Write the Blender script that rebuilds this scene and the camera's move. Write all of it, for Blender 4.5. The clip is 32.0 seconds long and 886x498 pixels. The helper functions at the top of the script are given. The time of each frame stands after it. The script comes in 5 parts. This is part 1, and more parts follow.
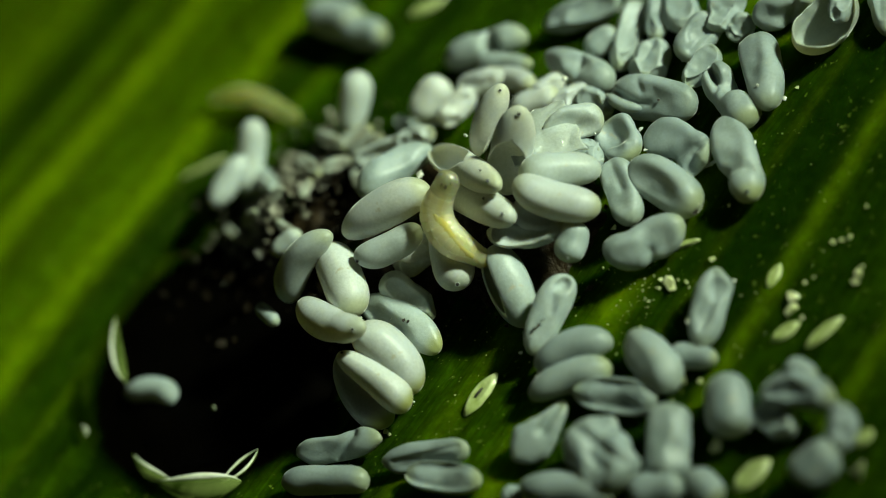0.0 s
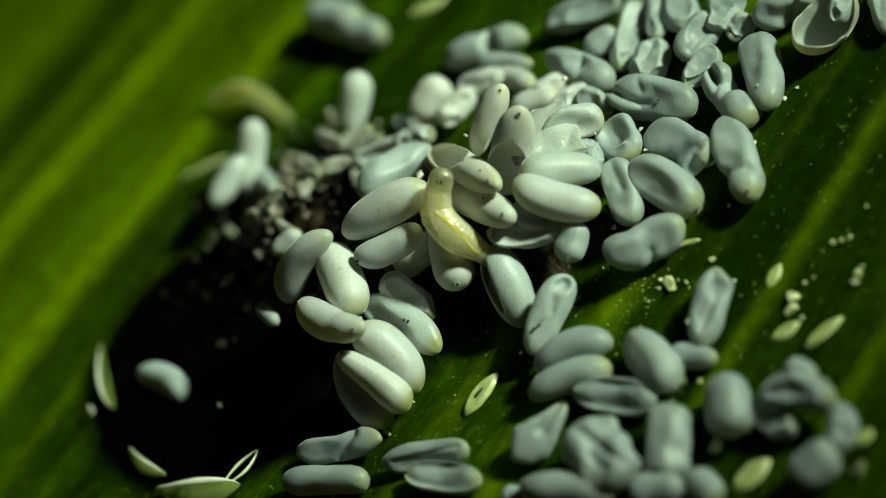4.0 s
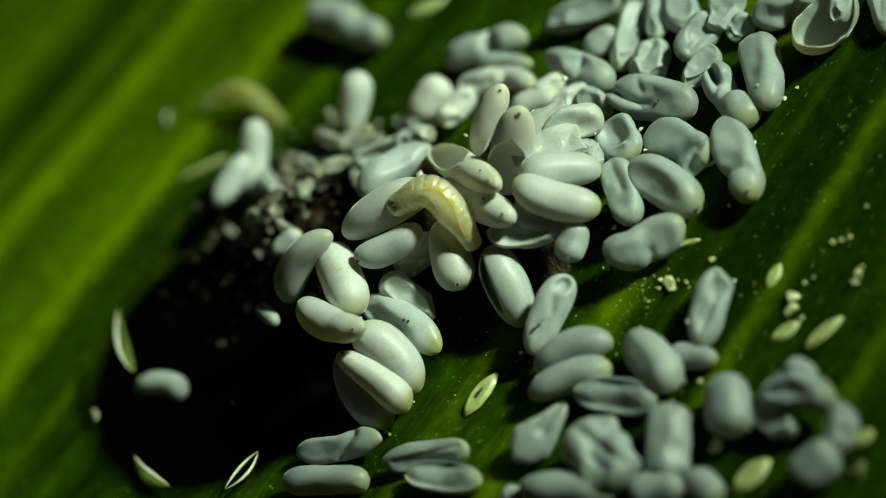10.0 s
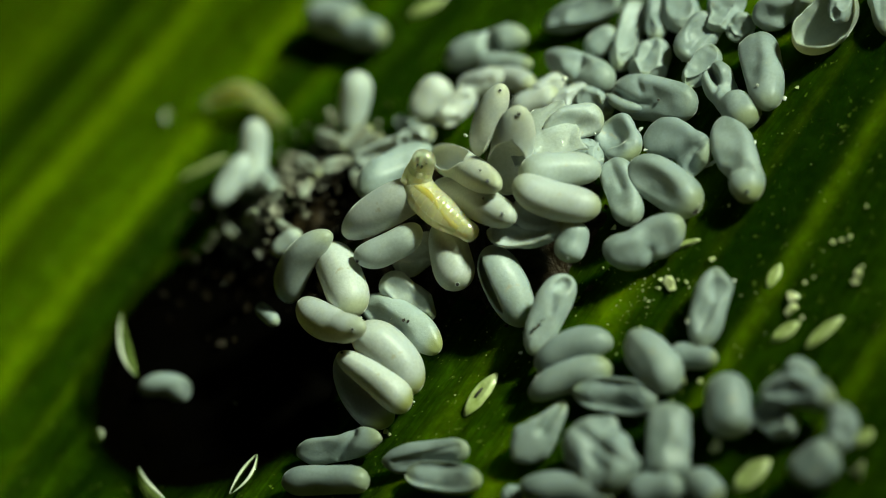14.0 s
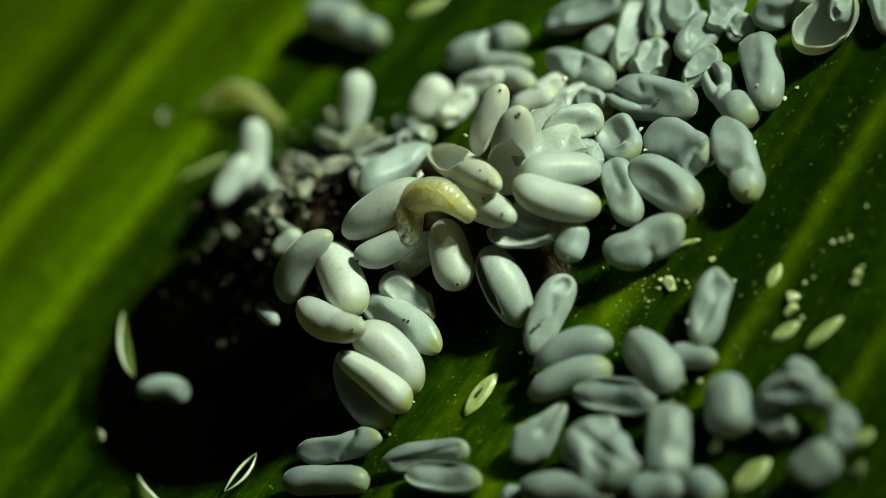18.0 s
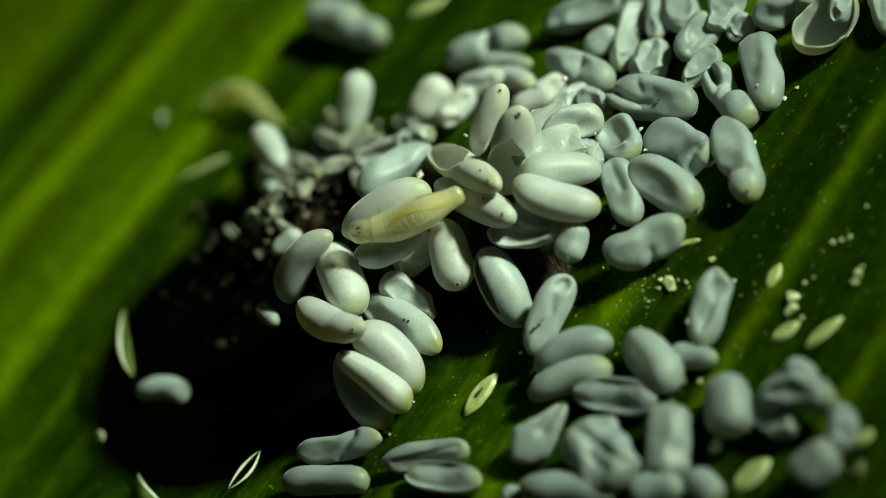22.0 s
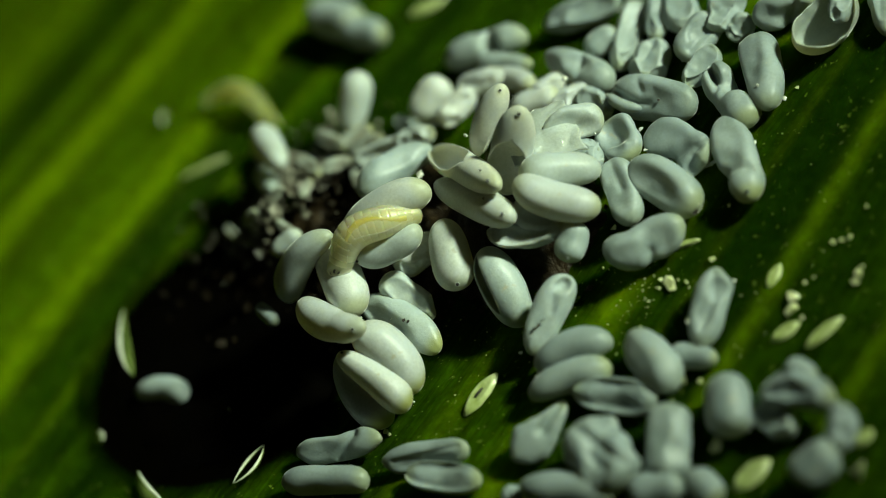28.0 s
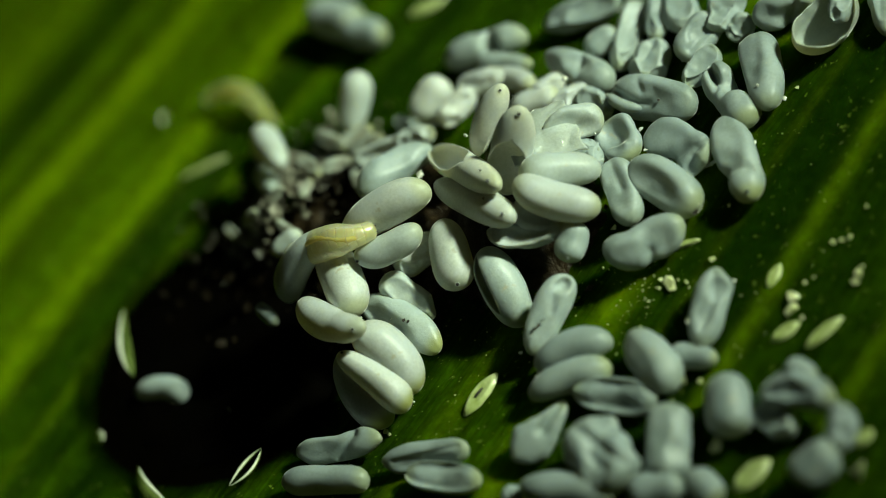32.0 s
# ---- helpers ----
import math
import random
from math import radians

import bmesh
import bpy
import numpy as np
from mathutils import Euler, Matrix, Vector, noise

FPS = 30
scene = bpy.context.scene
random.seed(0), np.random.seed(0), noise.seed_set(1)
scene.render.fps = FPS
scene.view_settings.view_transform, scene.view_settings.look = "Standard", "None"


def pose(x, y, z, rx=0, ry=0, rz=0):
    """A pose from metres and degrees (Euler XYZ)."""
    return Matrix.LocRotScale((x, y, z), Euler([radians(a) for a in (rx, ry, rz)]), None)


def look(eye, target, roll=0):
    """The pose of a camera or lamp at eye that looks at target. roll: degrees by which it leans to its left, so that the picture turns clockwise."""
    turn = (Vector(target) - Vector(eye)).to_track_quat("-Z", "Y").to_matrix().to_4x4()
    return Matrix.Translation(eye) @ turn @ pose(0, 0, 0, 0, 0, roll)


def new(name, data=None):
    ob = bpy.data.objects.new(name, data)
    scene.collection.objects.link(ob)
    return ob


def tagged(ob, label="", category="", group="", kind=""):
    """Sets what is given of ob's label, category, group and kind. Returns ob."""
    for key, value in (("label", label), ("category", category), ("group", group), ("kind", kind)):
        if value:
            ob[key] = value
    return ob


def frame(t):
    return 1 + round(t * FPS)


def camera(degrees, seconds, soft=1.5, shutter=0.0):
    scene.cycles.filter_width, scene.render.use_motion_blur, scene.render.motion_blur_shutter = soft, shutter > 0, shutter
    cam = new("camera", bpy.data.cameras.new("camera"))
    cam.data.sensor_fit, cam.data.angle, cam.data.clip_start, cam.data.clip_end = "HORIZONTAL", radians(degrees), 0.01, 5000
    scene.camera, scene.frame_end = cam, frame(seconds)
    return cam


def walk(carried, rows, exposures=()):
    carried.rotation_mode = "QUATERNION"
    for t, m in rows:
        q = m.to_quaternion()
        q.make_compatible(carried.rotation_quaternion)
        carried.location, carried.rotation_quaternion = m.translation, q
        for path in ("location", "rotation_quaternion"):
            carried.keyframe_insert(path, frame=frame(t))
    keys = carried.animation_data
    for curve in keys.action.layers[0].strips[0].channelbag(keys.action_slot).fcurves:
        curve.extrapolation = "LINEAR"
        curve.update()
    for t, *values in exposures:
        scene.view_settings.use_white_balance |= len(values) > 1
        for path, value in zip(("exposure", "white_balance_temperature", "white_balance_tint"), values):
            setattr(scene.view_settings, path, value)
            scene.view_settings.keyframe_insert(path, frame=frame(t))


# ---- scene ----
cam = camera(7.95, 32.0, soft=0.7)
cam.data.dof.use_dof = True
cam.data.dof.focus_distance = 0.0887
cam.data.dof.aperture_fstop = 58.0
STAND = look((0, -0.0636396, 0.0636396), (0, 0, 0), -40)
walk(cam, [(0, STAND), (32, STAND)])

# ---- light: one hard lamp from the side, hardly any daylight ----
world = bpy.data.worlds.new("world")
scene.world = world
world.use_nodes = True
world.node_tree.nodes["Background"].inputs["Color"].default_value = (0.75, 0.9, 0.5, 1)
world.node_tree.nodes["Background"].inputs["Strength"].default_value = 0.0052
lamp = new("torch_beam", bpy.data.lights.new("beam", "SPOT"))
lamp.data.energy, lamp.data.color, lamp.data.shadow_soft_size = 1.59, (0.82, 1.0, 0.705), 0.0090
lamp.data.spot_size, lamp.data.spot_blend = radians(9.8), 1.0
lamp.matrix_world = look((94.5e-3, -30.9e-3, 61.7e-3), (-1.5e-3, 1.9e-3, 0.5e-3))
scene.view_settings.exposure = 0.0

MM = 0.001


def mm(x, y, z, rx=0, ry=0, rz=0):
    """A pose from millimetres and degrees."""
    return pose(x * MM, y * MM, z * MM, rx, ry, rz)


# ---- materials ----
def shader(name):
    m = bpy.data.materials.new(name)
    m.use_nodes = True
    return m, m.node_tree.nodes, m.node_tree.links, m.node_tree.nodes["Principled BSDF"]


def noise_node(N, L, coords, scale, detail=4.0, rough=0.55):
    n = N.new("ShaderNodeTexNoise")
    n.inputs["Scale"].default_value, n.inputs["Detail"].default_value = scale, detail
    n.inputs["Roughness"].default_value = rough
    L.new(coords, n.inputs["Vector"])
    return n.outputs["Fac"]


def ramp_node(N, L, fac, *stops):
    r = N.new("ShaderNodeValToRGB")
    while len(r.color_ramp.elements) < len(stops):
        r.color_ramp.elements.new(0.5)
    for e, (p, c) in zip(r.color_ramp.elements, stops):
        e.position, e.color = p, (*c, 1)
    L.new(fac, r.inputs["Fac"])
    return r.outputs["Color"]


def mix_node(N, L, fac, a, b, blend="MIX"):
    m = N.new("ShaderNodeMix")
    m.data_type, m.blend_type = "RGBA", blend
    for v, s in ((fac, m.inputs[0]), (a, m.inputs[6]), (b, m.inputs[7])):
        if isinstance(v, (int, float)):
            s.default_value = v
        elif isinstance(v, tuple):
            s.default_value = (*v, 1)
        else:
            L.new(v, s)
    return m.outputs[2]


def bump_node(N, L, height, strength, distance, under=None):
    b = N.new("ShaderNodeBump")
    b.inputs["Strength"].default_value, b.inputs["Distance"].default_value = strength, distance
    L.new(height, b.inputs["Height"])
    if under:
        L.new(under, b.inputs["Normal"])
    return b.outputs["Normal"]


def egg_material(name, light, dull, rough=0.48, wet=0.1, thin_by=0.1, drops=0.0, glow=(0.85, 0.79, 0.42)):
    m, N, L, P = shader(name)
    co = N.new("ShaderNodeTexCoord").outputs["Object"]
    rnd = N.new("ShaderNodeObjectInfo").outputs["Random"]
    big = noise_node(N, L, co, 1800, 3)
    col = ramp_node(N, L, big, (0.3, dull), (0.65, light))
    tint = ramp_node(N, L, rnd, (0.0, (0.80, 0.82, 0.84)), (1.0, (1, 1, 0.97)))
    col = mix_node(N, L, 1.0, col, tint, "MULTIPLY")
    grain = noise_node(N, L, co, 24000, 2)
    col = mix_node(N, L, 0.5, col, ramp_node(N, L, grain, (0.3, (0.72, 0.74, 0.70)), (0.7, (1.08, 1.08, 1.08))), "MULTIPLY")
    patch = noise_node(N, L, co, 700, 3)
    col = mix_node(N, L, 0.5, col, ramp_node(N, L, patch, (0.35, (0.78, 0.82, 0.78)), (0.62, (1.05, 1.05, 1.0))), "MULTIPLY")
    loose = ramp_node(N, L, noise_node(N, L, co, 1150, 2), (0.50, (0, 0, 0)), (0.66, (0.75, 0.75, 0.75)))
    col = mix_node(N, L, loose, col, tuple(0.74 * v for v in (light[0] * 0.92, light[1], light[2] * 1.04)))
    spots = noise_node(N, L, co, 5200, 2)
    dirt = ramp_node(N, L, spots, (0.69, (0, 0, 0)), (0.77, (1, 1, 1)))
    col = mix_node(N, L, dirt, col, (0.50, 0.47, 0.36))
    tip = N.new("ShaderNodeAttribute")
    tip.attribute_name = "tip"
    col = mix_node(N, L, tip.outputs["Fac"], col, (0.36, 0.38, 0.09))
    L.new(col, P.inputs["Base Color"])
    P.inputs["Roughness"].default_value = rough
    P.inputs["Specular IOR Level"].default_value = 0.45
    P.inputs["Subsurface Weight"].default_value = 0.25
    P.inputs["Subsurface Radius"].default_value = (1.0, 0.85, 0.5)
    P.inputs["Subsurface Scale"].default_value = 0.00007
    P.inputs["Sheen Weight"].default_value = 0.7
    P.inputs["Sheen Roughness"].default_value = 0.26
    P.inputs["Sheen Tint"].default_value = (1.0, 1.0, 0.94, 1)
    P.inputs["Coat Weight"].default_value = wet
    P.inputs["Coat Roughness"].default_value = 0.3 if wet < 0.5 else 0.15
    cells = N.new("ShaderNodeTexVoronoi")
    cells.inputs["Scale"].default_value = 36000
    L.new(co, cells.inputs["Vector"])
    n1 = bump_node(N, L, cells.outputs["Distance"], 0.12, 0.00001)
    n2 = bump_node(N, L, noise_node(N, L, co, 2600, 2), 0.025, 0.00006, n1)
    if drops:
        bead = ramp_node(N, L, noise_node(N, L, co, 30000, 1), (0.56, (0, 0, 0)), (0.68, (1, 1, 1)))
        n2 = bump_node(N, L, bead, drops, 0.00003, n2)
    L.new(n2, P.inputs["Normal"])
    L.new(n2, P.inputs["Coat Normal"])
    thin = N.new("ShaderNodeBsdfTranslucent")
    thin.inputs["Color"].default_value = (*glow, 1)
    both = N.new("ShaderNodeMixShader")
    both.inputs[0].default_value = thin_by
    L.new(P.outputs["BSDF"], both.inputs[1])
    L.new(thin.outputs["BSDF"], both.inputs[2])
    L.new(both.outputs["Shader"], N["Material Output"].inputs["Surface"])
    return m


# Shell tones also carry light: eggs that look dimmer get a duller shell.
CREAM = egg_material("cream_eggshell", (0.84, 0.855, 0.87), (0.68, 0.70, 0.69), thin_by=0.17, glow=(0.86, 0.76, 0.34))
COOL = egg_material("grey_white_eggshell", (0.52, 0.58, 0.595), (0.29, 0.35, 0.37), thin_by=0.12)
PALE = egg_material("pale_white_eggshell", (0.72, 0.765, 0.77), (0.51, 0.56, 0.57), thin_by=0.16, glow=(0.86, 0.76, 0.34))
CREAM_THIN = egg_material("thin_cream_eggshell", (0.86, 0.86, 0.83), (0.76, 0.74, 0.66), thin_by=0.2, glow=(0.92, 0.90, 0.78))
COOL_THIN = egg_material("thin_grey_white_eggshell", (0.62, 0.66, 0.63), (0.44, 0.47, 0.46), thin_by=0.24)
DEWY = egg_material("dewy_eggshell", (0.61, 0.67, 0.68), (0.44, 0.50, 0.51), 0.42, 0.12, drops=0.16)


def plain_material(name, a, b, scale, rough=0.5, bump=0.3, depth=0.00003, spec=0.5):
    m, N, L, P = shader(name)
    co = N.new("ShaderNodeTexCoord").outputs["Object"]
    fac = noise_node(N, L, co, scale, 5)
    L.new(ramp_node(N, L, fac, (0.32, a), (0.68, b)), P.inputs["Base Color"])
    P.inputs["Roughness"].default_value = rough
    P.inputs["Specular IOR Level"].default_value = spec
    L.new(bump_node(N, L, noise_node(N, L, co, scale * 3, 5), bump, depth), P.inputs["Normal"])
    return m


PORE = plain_material("dark_pore", (0.02, 0.016, 0.012), (0.05, 0.04, 0.03), 9000, 0.6)
FRASS = plain_material("brown_frass", (0.010, 0.006, 0.003), (0.038, 0.024, 0.010), 5000, 0.4, 0.8, 0.00006, 0.2)
# Black for fluid and for shade beside the pile, put into one colour.
POOL_BLACK = plain_material("black_pool_and_shade", (0.0005, 0.0005, 0.0004), (0.0014, 0.001, 0.0006), 1800, 0.35, 0.4, 0.00003, 0.08)
GLOSSY = egg_material("wet_eggshell_film", (0.62, 0.66, 0.66), (0.46, 0.49, 0.46), 0.25, 0.6, drops=0.2)
DIRTY = egg_material("soiled_eggshell", (0.50, 0.52, 0.46), (0.10, 0.075, 0.045), 0.4, 0.15)
SHARD = plain_material("grey_shell_fragment", (0.05, 0.038, 0.02), (0.38, 0.36, 0.29), 3500, 0.3)
SCALE = plain_material("pale_green_scale", (0.34, 0.42, 0.11), (0.64, 0.70, 0.34), 5000, 0.25, 0.5, 0.00002)
GRAIN = plain_material("yellow_grain", (0.56, 0.60, 0.22), (0.88, 0.88, 0.60), 9000, 0.12)
# Near-white colour in place of the sparkle on wet spots.
GLINT_GRAIN = plain_material("white_glint_grain", (0.80, 0.80, 0.68), (0.92, 0.92, 0.84), 9000, 0.08)


def leaf_material():
    m, N, L, P = shader("green_leaf")
    uv = N.new("ShaderNodeUVMap")
    uv.uv_map = "veins"
    stretch = N.new("ShaderNodeMapping")
    stretch.inputs["Scale"].default_value = (0.09, 1.0, 1.0)
    L.new(uv.outputs["UV"], stretch.inputs["Vector"])
    co = N.new("ShaderNodeTexCoord").outputs["Object"]
    wide = noise_node(N, L, stretch.outputs["Vector"], 1.1, 2)
    col = ramp_node(N, L, wide, (0.34, (0.015, 0.040, 0.002)), (0.5, (0.024, 0.064, 0.001)), (0.66, (0.051, 0.118, 0.001)))
    fine = noise_node(N, L, stretch.outputs["Vector"], 14, 4)
    col = mix_node(N, L, 0.55, col, ramp_node(N, L, fine, (0.33, (0.25, 0.3, 0.2)), (0.68, (1.6, 1.6, 1.4))), "MULTIPLY")
    mid = noise_node(N, L, stretch.outputs["Vector"], 4.2, 3)
    col = mix_node(N, L, 0.5, col, ramp_node(N, L, mid, (0.34, (0.55, 0.6, 0.5)), (0.68, (1.45, 1.38, 1.1))), "MULTIPLY")
    blotch = noise_node(N, L, co, 650, 4)
    col = mix_node(N, L, 0.8, col, ramp_node(N, L, blotch, (0.33, (0.62, 0.66, 0.6)), (0.66, (1.35, 1.25, 1.0))), "MULTIPLY")
    # Dark bands carry leaf tone and also shade, put into the colour.
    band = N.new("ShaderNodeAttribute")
    band.attribute_name = "shade_band"
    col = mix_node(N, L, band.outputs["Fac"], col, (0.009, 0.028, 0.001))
    # Veins are real; broad ones also put light on the far leaf into colour.
    lit_vein = N.new("ShaderNodeAttribute")
    lit_vein.attribute_name = "lit_vein"
    col = mix_node(N, L, lit_vein.outputs["Fac"], col, (0.165, 0.275, 0.001))
    # Fades the leaf to black; this colour holds shade from the pile too.
    black_spot = N.new("ShaderNodeAttribute")
    black_spot.attribute_name = "black_spot"
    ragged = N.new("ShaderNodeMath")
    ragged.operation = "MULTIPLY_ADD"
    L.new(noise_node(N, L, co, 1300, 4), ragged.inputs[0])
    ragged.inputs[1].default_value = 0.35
    L.new(black_spot.outputs["Fac"], ragged.inputs[2])
    fleck = noise_node(N, L, co, 9000, 2)
    col = mix_node(N, L, ramp_node(N, L, fleck, (0.66, (0, 0, 0)), (0.74, (1, 1, 1))), col, (0.14, 0.2, 0.03))
    mottle = noise_node(N, L, co, 3600, 3, 0.7)
    col = mix_node(N, L, 0.7, col, ramp_node(N, L, mottle, (0.36, (0.42, 0.44, 0.42)), (0.64, (1.05, 1.02, 0.9))), "MULTIPLY")
    blackening = ramp_node(N, L, ragged.outputs[0], (0.32, (0, 0, 0)), (0.85, (1, 1, 1)))
    col = mix_node(N, L, blackening, col, (0.0009, 0.0008, 0.0004))
    L.new(col, P.inputs["Base Color"])
    P.inputs["Roughness"].default_value = 0.4
    P.inputs["Specular IOR Level"].default_value = 0.0
    P.inputs["Subsurface Weight"].default_value = 0.6
    P.inputs["Subsurface Radius"].default_value = (0.6, 1.0, 0.25)
    P.inputs["Subsurface Scale"].default_value = 0.0011
    n1 = bump_node(N, L, fine, 0.5, 0.00006)
    n2 = bump_node(N, L, noise_node(N, L, co, 12000, 4), 0.4, 0.00002, n1)
    L.new(n2, P.inputs["Normal"])
    return m


LEAF = leaf_material()


# ---- mesh helpers ----
def from_bm(name, bm, material, smooth=True):
    me = bpy.data.meshes.new(name)
    bm.to_mesh(me)
    bm.free()
    me.materials.append(material)
    if smooth:
        me.polygons.foreach_set("use_smooth", [True] * len(me.polygons))
    return new(name, me)


def part(name, bm, material, parent, label="", smooth=True):
    ob = from_bm(name, bm, material, smooth)
    ob.parent = parent
    if label:
        tagged(ob, label=label)
    return ob


def tube(rings, around, place):
    """A closed skin over rings of points, place(i, k) giving each; the end rings close into a point."""
    bm = bmesh.new()
    rows = [[bm.verts.new(place(i, k)) for k in range(around)] for i in range(rings)]
    for a, b in zip(rows, rows[1:]):
        for k in range(around):
            j = (k + 1) % around
            bm.faces.new((a[k], a[j], b[j], b[k]))
    bm.faces.new(list(reversed(rows[0])))
    bm.faces.new(rows[-1])
    return bm


def ease(a, b, v):
    v = min(1.0, max(0.0, (v - a) / (b - a)))
    return v * v * (3 - 2 * v)


# ---- the leaf ----
def leaf_z(x, y):
    t, n = max(0.0, y - 1.6), max(0.0, -y - 2.2)
    far = -0.04 * (math.sqrt(t * t + 1.2) - math.sqrt(1.2)) - 1.2 * (1 - math.exp(-(n / 4.5) ** 2))
    return far + 0.05 * math.sin(0.55 * x + 0.8 * y) + 0.03 * math.sin(1.3 * y - 0.4 * x)


LOBES = [(1.05, -0.62, 1.27, 1.45), (-0.37, 0.19, 1.05, 1.2), (-1.63, -1.12, 0.8, 0.65), (-1.33, 2.03, 0.85, 0.7), (0.68, 0.88, 0.75, 0.98)]


def heap_z(x, y):
    return max(a * math.exp(-((x - cx) ** 2 + (y - cy) ** 2) / s ** 2) for cx, cy, s, a in LOBES)


def across(x, y):
    """Place across the veins, which fan out slightly."""
    return y - x * (0.34 - 0.01 * max(-12, min(12, y)))


# Place, width and strength; wide strong ones brighten the far leaf like light.
LIT_VEINS = ((7.66, 0.24, 0.95), (7.70, 0.50, 0.35), (5.76, 0.32, 0.50), (9.83, 0.40, 0.55), (8.55, 0.25, 0.35), (10.75, 0.80, 0.55), (6.51, 0.80, 0.30), (-3.41, 0.26, 0.60), (-5.54, 0.13, 0.45), (-7.58, 0.16, 0.40), (-4.38, 0.10, 0.15), (-2.04, 0.25, 0.30), (4.47, 0.12, 0.30), (5.64, 0.25, 0.25))


# Bands that darken the leaf, partly where shade lies beside the eggs.
SHADE_BANDS = ((3.06, 0.55, 0.85), (-0.70, 0.50, 0.70), (-4.85, 0.70, 0.65), (-6.25, 0.50, 0.60), (-4.58, 0.30, 0.40), (-5.12, 0.40, 0.40), (-4.08, 0.60, 0.40))


def build_leaf():
    nu, nv = 180, 440
    xs = [24 * u + 150 * u ** 5 for u in (2 * i / nu - 1 for i in range(nu + 1))]
    ys = [16 * v + 74 * v ** 7 for v in (2 * j / nv - 1 for j in range(nv + 1))]
    verts, uvs, veins, black_spots, shade_levels = [], [], [], [], []
    for y in ys:
        for x in xs:
            v = across(x, y)
            w = min(1.0, sum(a * math.exp(-((v - c) / s) ** 2) for c, s, a in LIT_VEINS))
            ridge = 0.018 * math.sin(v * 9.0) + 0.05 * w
            verts.append((x * MM, y * MM, (leaf_z(x, y) + ridge - 0.03) * MM))
            uvs.append((x, v))
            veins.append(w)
            shade_levels.append(min(1.0, sum(a * math.exp(-((v - c) / s) ** 2) for c, s, a in SHADE_BANDS)))
            # Black around the pool with its shade, and in a gap between droppings.
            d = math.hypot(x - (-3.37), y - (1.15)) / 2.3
            black_spots.append(max(1.0 - ease(0.72, 1.25, d), 1.0 - ease(0.6, 1.2, math.hypot(x - (-0.73), y - 2.19) / 0.85)))
    n = nu + 1
    faces = [(j * n + i, j * n + i + 1, (j + 1) * n + i + 1, (j + 1) * n + i) for j in range(nv) for i in range(nu)]
    me = bpy.data.meshes.new("leaf")
    me.from_pydata(verts, [], faces)
    layer = me.uv_layers.new(name="veins")
    for loop in me.loops:
        layer.data[loop.index].uv = uvs[loop.vertex_index]
    me.attributes.new("lit_vein", "FLOAT", "POINT").data.foreach_set("value", veins)
    me.attributes.new("shade_band", "FLOAT", "POINT").data.foreach_set("value", shade_levels)
    me.attributes.new("black_spot", "FLOAT", "POINT").data.foreach_set("value", black_spots)
    me.polygons.foreach_set("use_smooth", [True] * len(me.polygons))
    me.materials.append(LEAF)
    ob = new("ground_leaf", me)
    thick = ob.modifiers.new("thickness", "SOLIDIFY")
    thick.thickness, thick.offset = 0.0002, -1
    return tagged(ob, "dark green leaf blade with lighter parallel veins", "leaf", kind="structure")


build_leaf()


def sheet(name, cx, cy, rx, ry, turn, lift, dome, material, rough=0.12, rings=26, around=90):
    """A thin irregular patch that lies on the leaf."""
    c, s = math.cos(radians(turn)), math.sin(radians(turn))

    def spot(i, k):
        q = i / rings
        ang = 2 * math.pi * k / around
        e = 1 + rough * (noise.noise((math.cos(ang) * 1.5 + cx, math.sin(ang) * 1.5, cy)) * 2 + noise.noise((math.cos(ang) * 5, math.sin(ang) * 5, cx)) * 0.7)
        px, py = q * e * rx * math.cos(ang), q * e * ry * math.sin(ang)
        x, y = cx + c * px - s * py, cy + s * px + c * py
        z = leaf_z(x, y) + lift * (1 - q ** 6) + dome * (1 - q * q) - 0.06 * q ** 6 + 0.03
        z += 0.03 * noise.noise((x * 2, y * 2, 3))
        return x * MM, y * MM, z * MM
    bm = bmesh.new()
    rows = [[bm.verts.new(spot(i, k)) for k in range(around)] for i in range(1, rings + 1)]
    mid = bm.verts.new(spot(0, 0))
    for k in range(around):
        bm.faces.new((mid, rows[0][k], rows[0][(k + 1) % around]))
    for a, b in zip(rows, rows[1:]):
        for k in range(around):
            j = (k + 1) % around
            bm.faces.new((a[k], b[k], b[j], a[j]))
    return from_bm(name, bm, material)


# Flat black sheet: dark fluid, and shade from the pile in its colour.
black_spot = sheet("rotted_patch", -3.37, 1.15, 1.75, 1.9, 10, 0.02, 0.0, POOL_BLACK, 0.1)
tagged(black_spot, "black wet hollow in the green leaf, its colour partly shade from the pile", "rotten patch", kind="structure")


def build_heap():
    """Brown droppings under the eggs; they hold the pile up."""
    bm = bmesh.new()
    nx = 110
    x0, x1, y0, y1 = -4.2, 3.2, -2.6, 4.6
    grid = []
    for j in range(nx + 1):
        row = []
        for i in range(nx + 1):
            x, y = x0 + (x1 - x0) * i / nx, y0 + (y1 - y0) * j / nx
            h = heap_z(x, y)
            z = leaf_z(x, y) + h - 0.58 + 0.14 * ease(0.06, 0.4, h) * noise.noise((x * 5, y * 5, 1.7))
            row.append(bm.verts.new((x * MM, y * MM, z * MM)))
        grid.append(row)
    for j in range(nx):
        for i in range(nx):
            bm.faces.new((grid[j][i], grid[j][i + 1], grid[j + 1][i + 1], grid[j + 1][i]))
    ob = from_bm("droppings_heap", bm, FRASS)
    return tagged(ob, "heap of dark brown crumbly droppings under the eggs", "droppings", kind="stuff")


build_heap()


